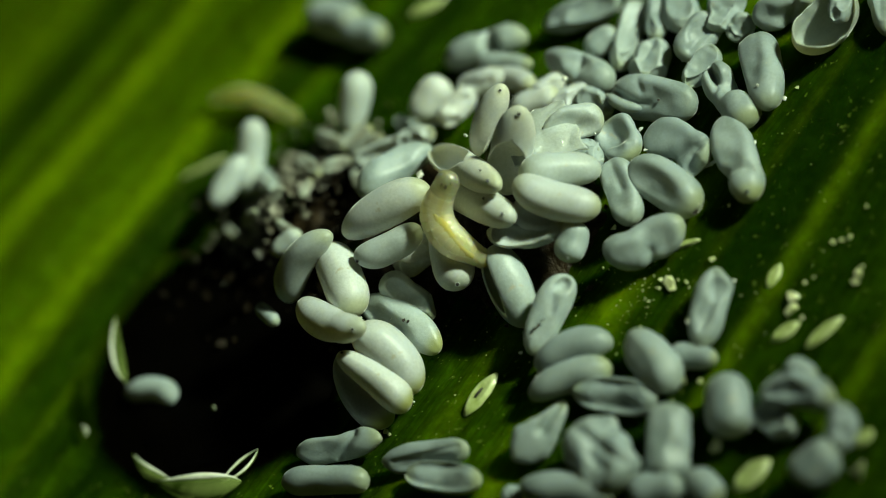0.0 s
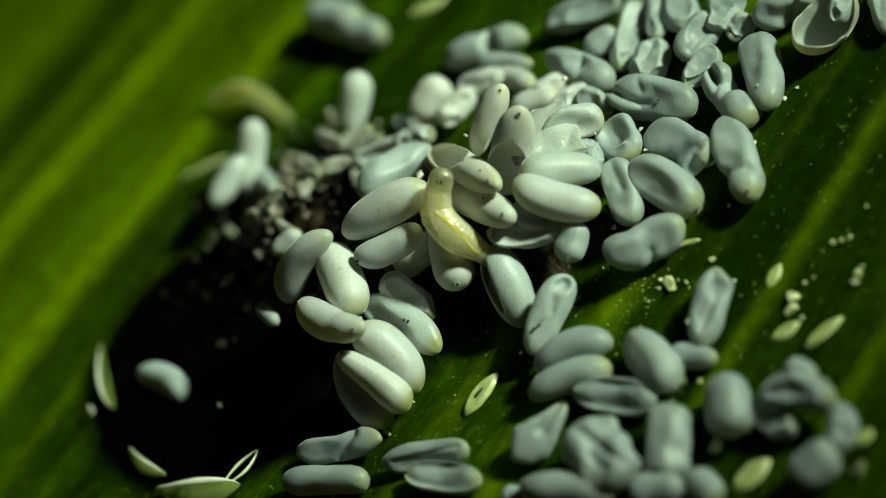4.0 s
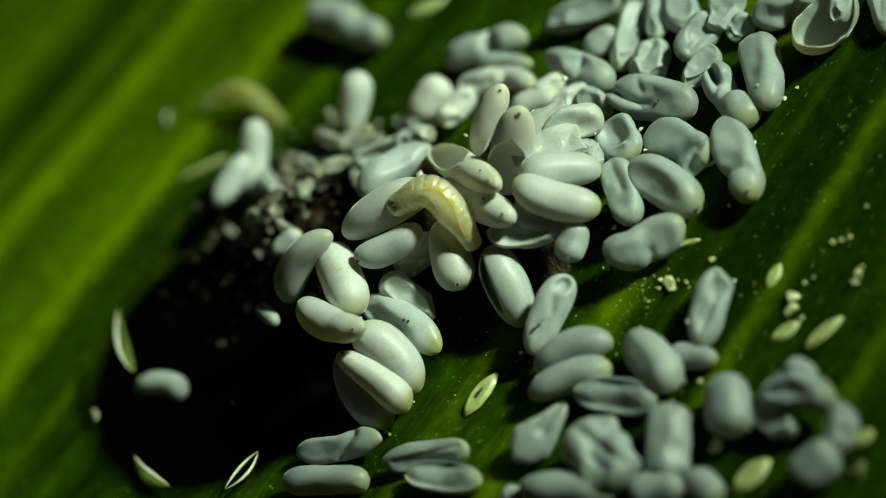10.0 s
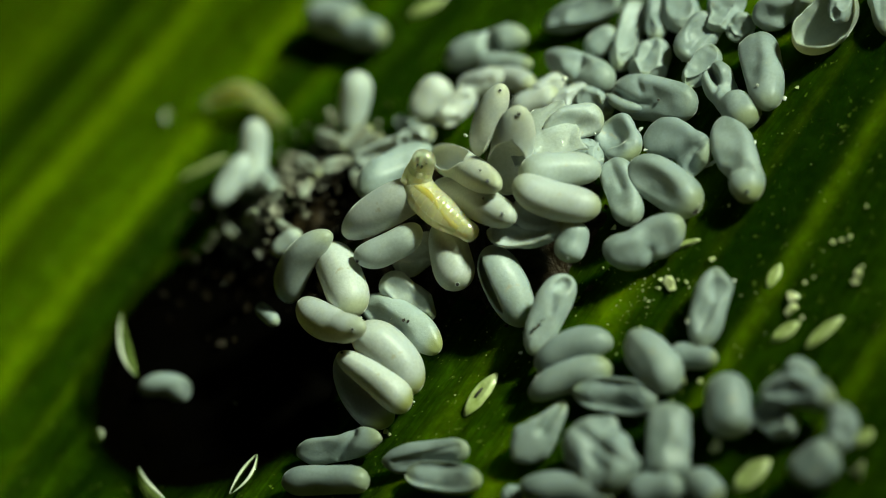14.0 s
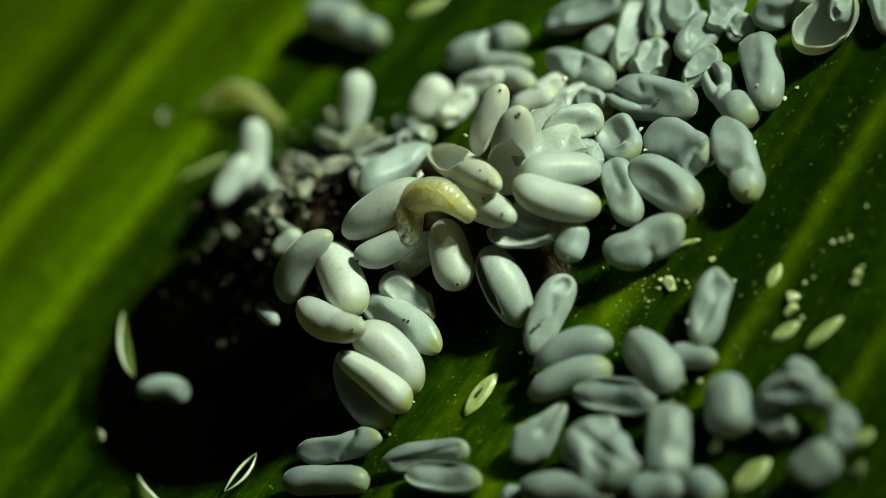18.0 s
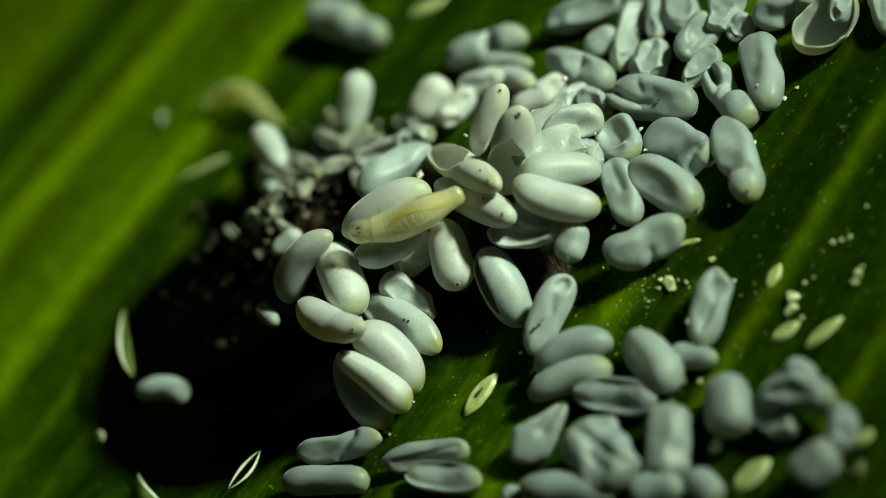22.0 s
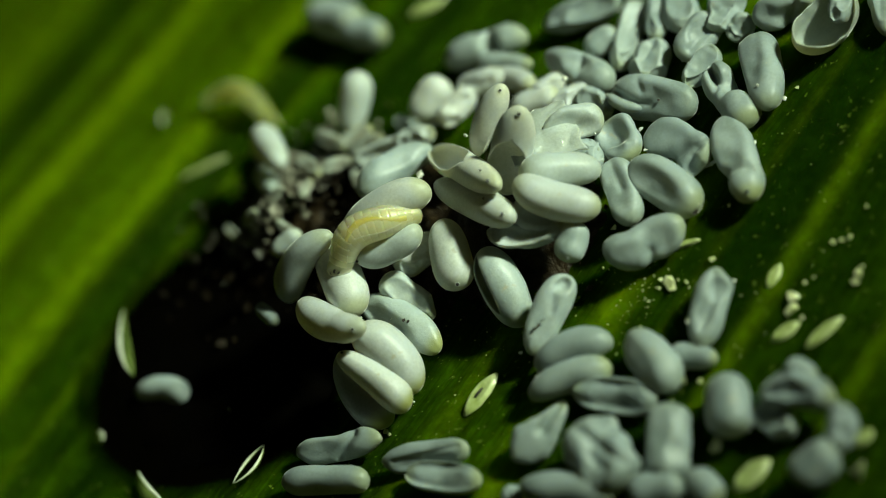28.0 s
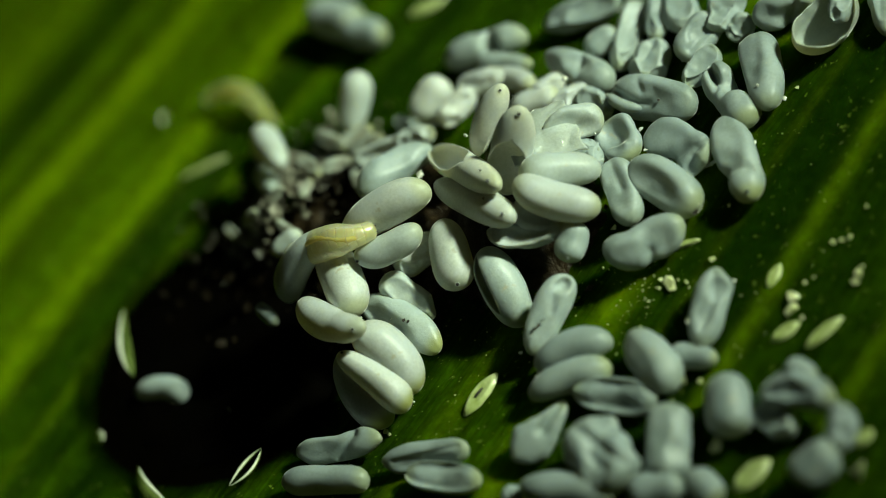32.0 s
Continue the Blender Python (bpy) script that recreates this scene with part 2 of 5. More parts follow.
# ---- eggs ----
WORDS = {
    ("plump", "cream_eggshell"): "plump smooth cream-white insect egg lying in the pile",
    ("plump", "grey_white_eggshell"): "plump smooth grey-white insect egg on the leaf",
    ("sunken", "cream_eggshell"): "half-collapsed cream-white insect egg in the pile",
    ("sunken", "grey_white_eggshell"): "dented collapsed grey-white insect egg on the leaf",
    ("empty", "cream_eggshell"): "hatched cream eggshell, split open and hollow",
    ("empty", "grey_white_eggshell"): "hatched grey-white eggshell, caved in like a dish",
}
for kind_of in ("plump", "sunken", "empty", "shaped"):
    WORDS[(kind_of, "pale_white_eggshell")] = {"plump": "plump milk-white insect egg lying in the pile", "sunken": "half-collapsed milk-white insect egg in the pile", "empty": "hatched milk-white eggshell, caved in like a dish", "shaped": "milk-white insect egg with a fallen-in side"}[kind_of]
WORDS[("sunken", "dewy_eggshell")] = "half-collapsed white insect egg covered in fine dew"
WORDS[("shaped", "grey_white_eggshell")] = "grey-white insect egg, creased and fallen in on one side"
WORDS[("shaped", "cream_eggshell")] = "cream-white insect egg with a fallen-in side"
WORDS[("shaped", "dewy_eggshell")] = "flattened white insect egg covered in fine dew"
WORDS[("sunken", "soiled_eggshell")] = "soiled grey eggshell scrap among dark droppings"
WORDS[("sunken", "wet_eggshell_film")] = "wet glistening white eggshell film, torn and collapsed"
made = [0]


def soak(ob, length, tips):
    """How clear and yellow the shell is at its two ends."""
    me = ob.data
    values = []
    for v in me.vertices:
        q = 2 * v.co.z / (length * MM)
        q += 0.06 * noise.noise(v.co * 4000)
        values.append(max(tips[0] * ease(0.64, 0.94, -q), tips[1] * ease(0.64, 0.94, q)))
    me.attributes.new("tip", "FLOAT", "POINT").data.foreach_set("value", values)


def pore_at(ob, material, length, width, pore, out=0.23):
    """A tiny ringed hole near one end."""
    ring = 0.045 * width
    mouth = Matrix.Translation((out * width, 0, 0.45 * length * pore)) @ Matrix.Rotation(radians(58 if pore > 0 else 122), 4, "Y")
    bm = bmesh.new()
    bmesh.ops.create_cone(bm, cap_ends=True, segments=14, radius1=ring * 1.1, radius2=ring * 0.8, depth=0.07 * width)
    bmesh.ops.transform(bm, verts=bm.verts, matrix=Matrix.Scale(MM, 4) @ mouth)
    part("pore", bm, PORE, ob, "tiny dark breathing pore at the tip")

    def lipring(i, k):
        a, c = 2 * math.pi * i / 16, 2 * math.pi * k / 8
        d = ring * (1.12 + 0.18 * math.cos(c))
        return mouth @ Vector((d * math.cos(a), d * math.sin(a), 0.02 * width + ring * 0.18 * math.sin(c))) * MM
    part("pore_rim", tube(17, 8, lipring), material, ob)


def hollow(material, x, y, z, rx, ry, rz, length, width, gape=70, at=0.5, span=0.3, bend=0.0, face=0.0, pore=0, flat=1.0, word="hatched eggshell standing open and hollow"):
    """A hatched shell: an egg skin with an oval mouth and a thin wall."""
    made[0] += 1
    seed = made[0] * 2.3
    rings, around = 56, 44

    def skin(scale):
        bm = bmesh.new()
        rows = []
        for i in range(rings):
            s = 0.5 - 0.5 * math.cos(math.pi * (0.015 + 0.97 * i / (rings - 1)))
            q = 2 * s - 1
            r = 0.5 * width * math.sqrt(max(0.0, 1 - abs(q) ** 2.5))
            open_by = radians(gape) * math.sqrt(max(0.0, 1 - ((s - at) / span) ** 2)) if abs(s - at) < span else 0.0
            open_by *= 1 + 0.08 * noise.noise((s * 9, seed, 0))
            row = []
            for k in range(around + 1):
                ang = radians(face) + open_by + (2 * math.pi - 2 * open_by) * k / around
                near = min(k, around - k) / around
                rr = r * scale * (1 + 0.10 * math.exp(-(near / 0.06) ** 2) * min(1.0, open_by))
                rr *= 1 + 0.05 * noise.noise((q * 2 + seed, math.cos(ang), math.sin(ang)))
                px, py = flat * rr * math.cos(ang), rr * math.sin(ang)
                py += bend * length * (0.4 - q * q)
                row.append(bm.verts.new((px * MM, py * MM, 0.5 * length * q * scale * MM)))
            rows.append(row)
        for a, c in zip(rows, rows[1:]):
            for k in range(around):
                bm.faces.new((a[k], a[k + 1], c[k + 1], c[k]))
        bm.faces.new(list(reversed(rows[0][:-1])))
        bm.faces.new(rows[-1][:-1])
        bmesh.ops.remove_doubles(bm, verts=bm.verts, dist=1e-7)
        return bm
    ob = from_bm("eggshell", skin(1.0), material)
    soak(ob, length, (0.2, 0.4))
    wall = ob.modifiers.new("wall", "SOLIDIFY")
    wall.thickness, wall.offset = 0.000022, -1
    ob.matrix_world = mm(x, y, z, rx, ry, rz)
    tagged(ob, word, "eggshell", "eggs on the leaf")
    if pore:
        pore_at(ob, material, length, width, pore, 0.26 * flat)
    return ob


def between(values, s):
    """A smooth run through evenly spaced values."""
    p = min(max(s, 0.0), 0.9999) * (len(values) - 1)
    i = int(p)
    return values[i] + (values[i + 1] - values[i]) * ease(0, 1, p - i)


def egg(state, material, x, y, z, rx, ry, rz, length, width, dent=0.0, at=0.5, span=0.3, bend=0.0, face=0.0, pore=0, fold=None, waist=0.0, tips=None, taper=None, word="", sides=None, dents=(), creases=(), blunt=(0, 0), flat=0.86):
    """An egg: its length runs along its own z, dents open to its own x. Millimetres and degrees."""
    made[0] += 1
    seed = made[0] * 3.7
    rnd = random.Random(made[0])
    rings, around = 60, 48
    lopsided = rnd.uniform(-0.14, 0.14)
    if taper is None:
        taper = lopsided
    if tips is None:
        tips = (rnd.choice((0.0, 0.15, 0.3)), rnd.choice((0.1, 0.3, 0.5)))
    power = rnd.uniform(2.7, 3.4)
    turn = radians(face)
    deep = 0.10 if fold is None else 0.22
    if fold is None and state == "sunken" and rnd.random() < 0.3:
        fold = rnd.uniform(-40, 40)
    lip = 0.25 if state == "empty" else -0.1
    rough = {"plump": 0.012, "sunken": 0.04, "empty": 0.035, "shaped": 0.02}[state]

    crumple = 0.16 if state == "sunken" and dent > 0.15 else 0.05

    # shell that has caved in: the skin beyond a plane is turned inwards
    planes = []
    give, soft = 1.85, 0.01 * width
    if state == "sunken":
        tries = [(turn, (at - 0.5) * 0.9, dent)]
        for _ in range(2):
            tries.append((turn + rnd.uniform(-1.5, 1.5), rnd.uniform(-0.8, 0.8), dent * rnd.uniform(0.3, 0.9)))
        for way, lean, deep in tries:
            n = Vector((math.cos(way), math.sin(way), lean)).normalized()
            reach = math.sqrt((0.5 * width) ** 2 * (n.x ** 2 + n.y ** 2) + (0.5 * length) ** 2 * n.z ** 2)
            planes.append((n, reach - 0.45 * deep * width))

    def spot(i, k):
        s = 0.5 - 0.5 * math.cos(math.pi * (0.015 + 0.97 * i / (rings - 1)))
        q = 2 * s - 1
        ang = 2 * math.pi * k / around
        end = power + (blunt[0] if q < 0 else blunt[1])
        r = 0.5 * width * math.sqrt(max(0.0, 1 - abs(q) ** end)) * (1 + taper * q) * (1 - waist * math.exp(-((s - 0.66) / 0.1) ** 2))
        ca, sa = math.cos(ang), math.sin(ang)
        px, py, pz = r * ca, r * sa, 0.5 * length * q
        if sides:
            py *= between(sides[0], s) * (0.5 - 0.5 * sa) + between(sides[1], s) * (0.5 + 0.5 * sa)
        v, open_to = 2 * py / width, ease(-0.15, 0.45, ca)
        for at_s, at_v, wide_s, wide_v, depth in dents:
            far = math.hypot((s - at_s) / wide_s, (v - at_v) / wide_v)
            px -= 1.25 * depth * width * math.exp(-far ** 3) * open_to
        for s0, v0, s1, v1, broad, depth in creases:
            a, b = (s0 * length, 0.5 * v0 * width), (s1 * length, 0.5 * v1 * width)
            e = (b[0] - a[0], b[1] - a[1])
            h = ((s * length - a[0]) * e[0] + (0.5 * v * width - a[1]) * e[1]) / (e[0] ** 2 + e[1] ** 2)
            h = min(1.0, max(0.0, h))
            gap = math.hypot(s * length - a[0] - h * e[0], 0.5 * v * width - a[1] - h * e[1]) / (0.5 * broad * width)
            px -= depth * width * math.exp(-gap ** 1.5) * open_to
        if state == "empty" or state == "plump":
            fall = dent * math.exp(-((s - at) / span) ** 2)
            inward = fall * width * 0.95 * ease(lip, lip + 0.65, math.cos(ang - turn)) * min(1.0, r / (0.3 * width))
            px, py = px - inward * math.cos(turn), py - inward * math.sin(turn)
        for n, d in planes:
            over = px * n.x + py * n.y + pz * n.z - d
            raised = 0.022 * width * math.exp(-((over + 0.01 * width) / (0.03 * width)) ** 2)
            if over > 0:
                over = math.sqrt(over * over + soft * soft) - soft
                px, py, pz = px - give * over * n.x, py - give * over * n.y, pz - give * over * n.z
            px, py = px + raised * n.x, py + raised * n.y
        if fold is not None:
            groove = deep * width * math.exp(-((s - 0.45) / 0.33) ** 4)
            groove *= math.exp(-((math.remainder(ang - radians(fold) - 0.5 * q, 2 * math.pi)) / 0.2) ** 2)
            px, py = px - groove * ca, py - groove * sa
        if state == "shaped":
            px *= flat
            px += rough * width * noise.noise((q * 3.2 + seed, ca * 1.4, sa * 1.4))
        elif state != "plump":
            px *= 0.84
            px += noise.noise((q * 1.6, ca * 0.9 + seed, sa * 0.9)) * 0.06 * width
            px += rough * width * noise.noise((q * 3.2 + seed, ca * 1.4, sa * 1.4))
            ridge = abs(noise.noise((q * 1.1 + seed, ca * 0.5 + 4.1, sa * 0.5)))
            crease = crumple * width * (math.sqrt(ridge * ridge + 0.0004) - 0.18) * min(1.0, r / (0.25 * width))
            px, py = px + crease * ca, py + crease * sa
        swell = 1 + rough * 1.5 * noise.noise((q * 2.2, ca + seed, sa * 1.3))
        px, py = px * swell, py * swell
        py += bend * length * (0.4 - q * q)
        return px * MM, py * MM, pz * MM
    ob = from_bm("egg", tube(rings, around, spot), material)
    soak(ob, length, tips)
    ob.matrix_world = mm(x, y, z, rx, ry, rz)
    tagged(ob, word or WORDS[(state, material.name)], "egg", "eggs on the leaf")
    if pore:
        pore_at(ob, material, length, width, pore, (0.5 * math.sqrt(1 - 0.9 ** power) * (1 + taper * 0.9 * pore) - 0.01) * (1.0 if state == "plump" else 0.84))
    return ob


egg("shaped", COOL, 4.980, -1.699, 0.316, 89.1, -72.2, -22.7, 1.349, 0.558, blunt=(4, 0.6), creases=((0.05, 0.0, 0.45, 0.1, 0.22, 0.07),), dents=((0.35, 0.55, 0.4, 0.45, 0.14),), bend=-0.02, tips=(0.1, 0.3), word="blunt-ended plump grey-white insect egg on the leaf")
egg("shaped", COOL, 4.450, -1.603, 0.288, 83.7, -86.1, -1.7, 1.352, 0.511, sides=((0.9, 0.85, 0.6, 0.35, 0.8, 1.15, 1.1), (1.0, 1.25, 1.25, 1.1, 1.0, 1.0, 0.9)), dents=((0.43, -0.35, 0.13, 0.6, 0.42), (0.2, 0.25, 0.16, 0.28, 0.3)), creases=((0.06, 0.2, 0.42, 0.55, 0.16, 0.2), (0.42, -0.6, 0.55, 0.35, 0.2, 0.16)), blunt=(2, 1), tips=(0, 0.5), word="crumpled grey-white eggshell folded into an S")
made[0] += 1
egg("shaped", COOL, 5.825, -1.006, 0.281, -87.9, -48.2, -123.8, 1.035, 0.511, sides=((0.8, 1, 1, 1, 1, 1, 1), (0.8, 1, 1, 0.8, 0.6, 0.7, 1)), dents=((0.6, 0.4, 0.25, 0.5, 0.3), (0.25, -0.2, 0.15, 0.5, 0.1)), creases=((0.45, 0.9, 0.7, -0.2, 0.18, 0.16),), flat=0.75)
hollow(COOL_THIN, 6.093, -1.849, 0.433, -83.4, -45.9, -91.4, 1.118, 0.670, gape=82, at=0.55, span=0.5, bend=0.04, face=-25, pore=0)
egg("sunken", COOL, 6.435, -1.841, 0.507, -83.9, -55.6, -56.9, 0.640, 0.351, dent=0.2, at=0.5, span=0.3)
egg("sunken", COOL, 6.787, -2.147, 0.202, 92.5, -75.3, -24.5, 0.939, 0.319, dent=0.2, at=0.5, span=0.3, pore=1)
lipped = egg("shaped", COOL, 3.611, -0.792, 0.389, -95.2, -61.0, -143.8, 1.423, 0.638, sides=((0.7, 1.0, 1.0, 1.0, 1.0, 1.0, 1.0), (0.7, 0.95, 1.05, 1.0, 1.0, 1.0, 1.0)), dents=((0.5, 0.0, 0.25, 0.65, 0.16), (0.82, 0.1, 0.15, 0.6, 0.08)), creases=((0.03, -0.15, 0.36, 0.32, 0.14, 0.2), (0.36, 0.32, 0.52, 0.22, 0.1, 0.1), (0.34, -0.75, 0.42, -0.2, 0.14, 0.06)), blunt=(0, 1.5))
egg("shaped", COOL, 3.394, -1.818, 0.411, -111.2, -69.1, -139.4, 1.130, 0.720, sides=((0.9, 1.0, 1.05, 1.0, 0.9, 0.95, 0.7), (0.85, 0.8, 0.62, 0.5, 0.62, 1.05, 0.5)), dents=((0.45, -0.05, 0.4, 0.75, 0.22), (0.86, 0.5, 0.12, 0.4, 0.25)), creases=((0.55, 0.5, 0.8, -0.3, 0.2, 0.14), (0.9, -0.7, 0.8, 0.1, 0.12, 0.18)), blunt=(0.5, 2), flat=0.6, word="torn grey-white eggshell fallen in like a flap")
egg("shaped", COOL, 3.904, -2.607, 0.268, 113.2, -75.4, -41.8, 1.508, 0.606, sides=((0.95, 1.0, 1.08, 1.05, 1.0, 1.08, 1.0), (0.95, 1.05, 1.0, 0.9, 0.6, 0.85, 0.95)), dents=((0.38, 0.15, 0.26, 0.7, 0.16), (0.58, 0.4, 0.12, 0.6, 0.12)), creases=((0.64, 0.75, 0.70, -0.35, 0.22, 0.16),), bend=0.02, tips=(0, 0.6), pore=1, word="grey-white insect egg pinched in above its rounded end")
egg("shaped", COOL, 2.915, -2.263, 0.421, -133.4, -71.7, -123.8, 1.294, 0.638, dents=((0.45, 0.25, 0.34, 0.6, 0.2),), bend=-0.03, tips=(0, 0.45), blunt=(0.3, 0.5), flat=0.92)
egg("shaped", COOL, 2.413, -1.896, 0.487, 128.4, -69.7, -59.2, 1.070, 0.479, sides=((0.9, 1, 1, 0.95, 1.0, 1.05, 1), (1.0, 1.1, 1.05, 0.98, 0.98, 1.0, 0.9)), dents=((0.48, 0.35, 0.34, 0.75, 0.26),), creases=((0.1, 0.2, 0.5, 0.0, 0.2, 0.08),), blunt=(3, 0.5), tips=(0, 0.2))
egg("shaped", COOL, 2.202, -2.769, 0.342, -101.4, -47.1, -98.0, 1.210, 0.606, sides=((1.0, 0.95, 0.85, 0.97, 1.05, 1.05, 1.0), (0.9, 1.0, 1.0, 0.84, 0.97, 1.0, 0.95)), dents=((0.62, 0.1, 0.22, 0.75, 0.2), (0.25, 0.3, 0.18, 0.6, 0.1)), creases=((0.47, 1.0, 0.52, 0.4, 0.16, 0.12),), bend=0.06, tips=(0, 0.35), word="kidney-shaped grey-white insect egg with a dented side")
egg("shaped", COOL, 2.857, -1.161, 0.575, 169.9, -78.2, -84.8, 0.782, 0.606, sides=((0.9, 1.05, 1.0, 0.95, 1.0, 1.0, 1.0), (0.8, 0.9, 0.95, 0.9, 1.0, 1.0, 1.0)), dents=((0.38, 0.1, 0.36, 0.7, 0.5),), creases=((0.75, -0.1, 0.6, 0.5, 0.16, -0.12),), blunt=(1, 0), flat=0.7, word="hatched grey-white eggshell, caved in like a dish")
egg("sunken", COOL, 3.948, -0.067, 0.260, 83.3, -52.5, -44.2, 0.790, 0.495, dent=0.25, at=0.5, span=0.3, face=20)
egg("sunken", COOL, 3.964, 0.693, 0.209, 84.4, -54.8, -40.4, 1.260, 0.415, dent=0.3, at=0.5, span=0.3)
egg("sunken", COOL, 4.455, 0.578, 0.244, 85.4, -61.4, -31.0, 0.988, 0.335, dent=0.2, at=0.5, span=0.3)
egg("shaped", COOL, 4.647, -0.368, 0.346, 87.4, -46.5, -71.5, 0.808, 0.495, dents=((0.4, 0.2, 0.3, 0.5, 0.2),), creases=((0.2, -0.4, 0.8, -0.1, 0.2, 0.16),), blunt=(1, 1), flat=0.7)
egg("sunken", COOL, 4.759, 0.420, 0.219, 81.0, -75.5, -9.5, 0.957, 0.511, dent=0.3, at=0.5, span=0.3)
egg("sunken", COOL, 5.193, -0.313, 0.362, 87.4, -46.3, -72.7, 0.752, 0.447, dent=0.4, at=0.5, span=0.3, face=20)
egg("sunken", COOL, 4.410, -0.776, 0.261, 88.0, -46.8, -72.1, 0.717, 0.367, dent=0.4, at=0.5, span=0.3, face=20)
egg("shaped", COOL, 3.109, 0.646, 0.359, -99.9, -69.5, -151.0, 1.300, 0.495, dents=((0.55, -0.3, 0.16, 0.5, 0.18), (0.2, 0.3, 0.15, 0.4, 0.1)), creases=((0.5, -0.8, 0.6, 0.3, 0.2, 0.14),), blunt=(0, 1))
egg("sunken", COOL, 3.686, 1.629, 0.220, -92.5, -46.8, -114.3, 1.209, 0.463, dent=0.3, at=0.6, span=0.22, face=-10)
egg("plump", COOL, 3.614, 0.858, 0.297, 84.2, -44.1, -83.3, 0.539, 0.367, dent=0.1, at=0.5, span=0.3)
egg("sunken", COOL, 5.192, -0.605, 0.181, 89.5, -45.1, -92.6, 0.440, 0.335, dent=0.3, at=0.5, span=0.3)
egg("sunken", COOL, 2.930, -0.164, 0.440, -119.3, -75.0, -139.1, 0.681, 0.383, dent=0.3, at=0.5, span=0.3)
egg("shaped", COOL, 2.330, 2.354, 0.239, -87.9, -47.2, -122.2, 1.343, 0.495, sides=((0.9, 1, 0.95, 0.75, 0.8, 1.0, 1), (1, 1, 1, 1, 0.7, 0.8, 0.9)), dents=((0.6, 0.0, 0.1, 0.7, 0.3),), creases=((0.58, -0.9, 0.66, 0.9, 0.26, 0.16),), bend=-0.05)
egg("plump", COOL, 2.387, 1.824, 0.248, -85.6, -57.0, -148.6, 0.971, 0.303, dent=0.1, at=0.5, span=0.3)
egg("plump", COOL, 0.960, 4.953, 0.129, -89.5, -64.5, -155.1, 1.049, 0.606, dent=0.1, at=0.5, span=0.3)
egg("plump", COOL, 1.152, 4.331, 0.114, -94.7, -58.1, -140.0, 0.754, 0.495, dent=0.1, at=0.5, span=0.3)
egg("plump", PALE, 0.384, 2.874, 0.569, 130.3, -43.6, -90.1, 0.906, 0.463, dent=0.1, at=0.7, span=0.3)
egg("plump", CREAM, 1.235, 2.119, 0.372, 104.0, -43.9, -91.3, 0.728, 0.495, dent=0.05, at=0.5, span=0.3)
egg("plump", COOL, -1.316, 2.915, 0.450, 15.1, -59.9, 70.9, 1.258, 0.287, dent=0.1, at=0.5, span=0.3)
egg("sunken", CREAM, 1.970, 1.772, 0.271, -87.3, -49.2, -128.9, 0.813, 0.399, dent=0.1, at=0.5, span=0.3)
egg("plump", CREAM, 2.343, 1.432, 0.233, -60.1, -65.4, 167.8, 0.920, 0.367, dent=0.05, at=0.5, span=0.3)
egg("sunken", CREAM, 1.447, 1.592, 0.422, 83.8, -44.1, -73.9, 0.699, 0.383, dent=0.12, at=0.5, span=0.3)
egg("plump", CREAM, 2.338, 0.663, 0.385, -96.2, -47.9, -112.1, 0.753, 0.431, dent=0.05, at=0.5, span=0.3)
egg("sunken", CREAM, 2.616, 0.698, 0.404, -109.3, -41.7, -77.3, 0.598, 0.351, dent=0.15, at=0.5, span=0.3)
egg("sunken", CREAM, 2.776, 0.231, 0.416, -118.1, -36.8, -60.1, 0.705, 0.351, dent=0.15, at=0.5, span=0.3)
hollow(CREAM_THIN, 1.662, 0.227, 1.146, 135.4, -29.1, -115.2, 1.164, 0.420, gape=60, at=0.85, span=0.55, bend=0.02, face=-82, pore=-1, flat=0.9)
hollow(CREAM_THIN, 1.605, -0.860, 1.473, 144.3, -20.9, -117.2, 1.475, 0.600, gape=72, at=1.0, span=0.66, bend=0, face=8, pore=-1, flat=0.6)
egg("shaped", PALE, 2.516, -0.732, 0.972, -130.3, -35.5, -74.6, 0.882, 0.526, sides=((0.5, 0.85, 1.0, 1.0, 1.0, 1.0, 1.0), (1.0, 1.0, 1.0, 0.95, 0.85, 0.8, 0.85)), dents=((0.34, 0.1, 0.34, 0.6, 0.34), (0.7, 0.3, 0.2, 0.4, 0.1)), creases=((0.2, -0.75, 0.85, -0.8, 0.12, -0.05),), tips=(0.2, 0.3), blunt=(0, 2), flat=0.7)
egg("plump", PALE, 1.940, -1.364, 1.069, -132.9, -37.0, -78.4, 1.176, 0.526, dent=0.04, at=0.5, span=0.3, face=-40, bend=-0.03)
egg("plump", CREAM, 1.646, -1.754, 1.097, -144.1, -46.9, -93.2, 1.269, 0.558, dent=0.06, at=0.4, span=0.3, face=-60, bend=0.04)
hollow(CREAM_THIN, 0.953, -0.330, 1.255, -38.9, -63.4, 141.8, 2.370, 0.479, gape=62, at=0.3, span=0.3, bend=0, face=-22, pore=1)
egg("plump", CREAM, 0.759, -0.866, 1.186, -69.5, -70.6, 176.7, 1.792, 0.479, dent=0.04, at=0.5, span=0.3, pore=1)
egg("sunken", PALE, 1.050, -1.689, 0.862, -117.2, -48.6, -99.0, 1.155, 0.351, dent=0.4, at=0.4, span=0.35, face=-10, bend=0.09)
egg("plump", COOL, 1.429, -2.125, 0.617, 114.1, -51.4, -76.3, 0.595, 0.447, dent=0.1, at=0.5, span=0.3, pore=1)
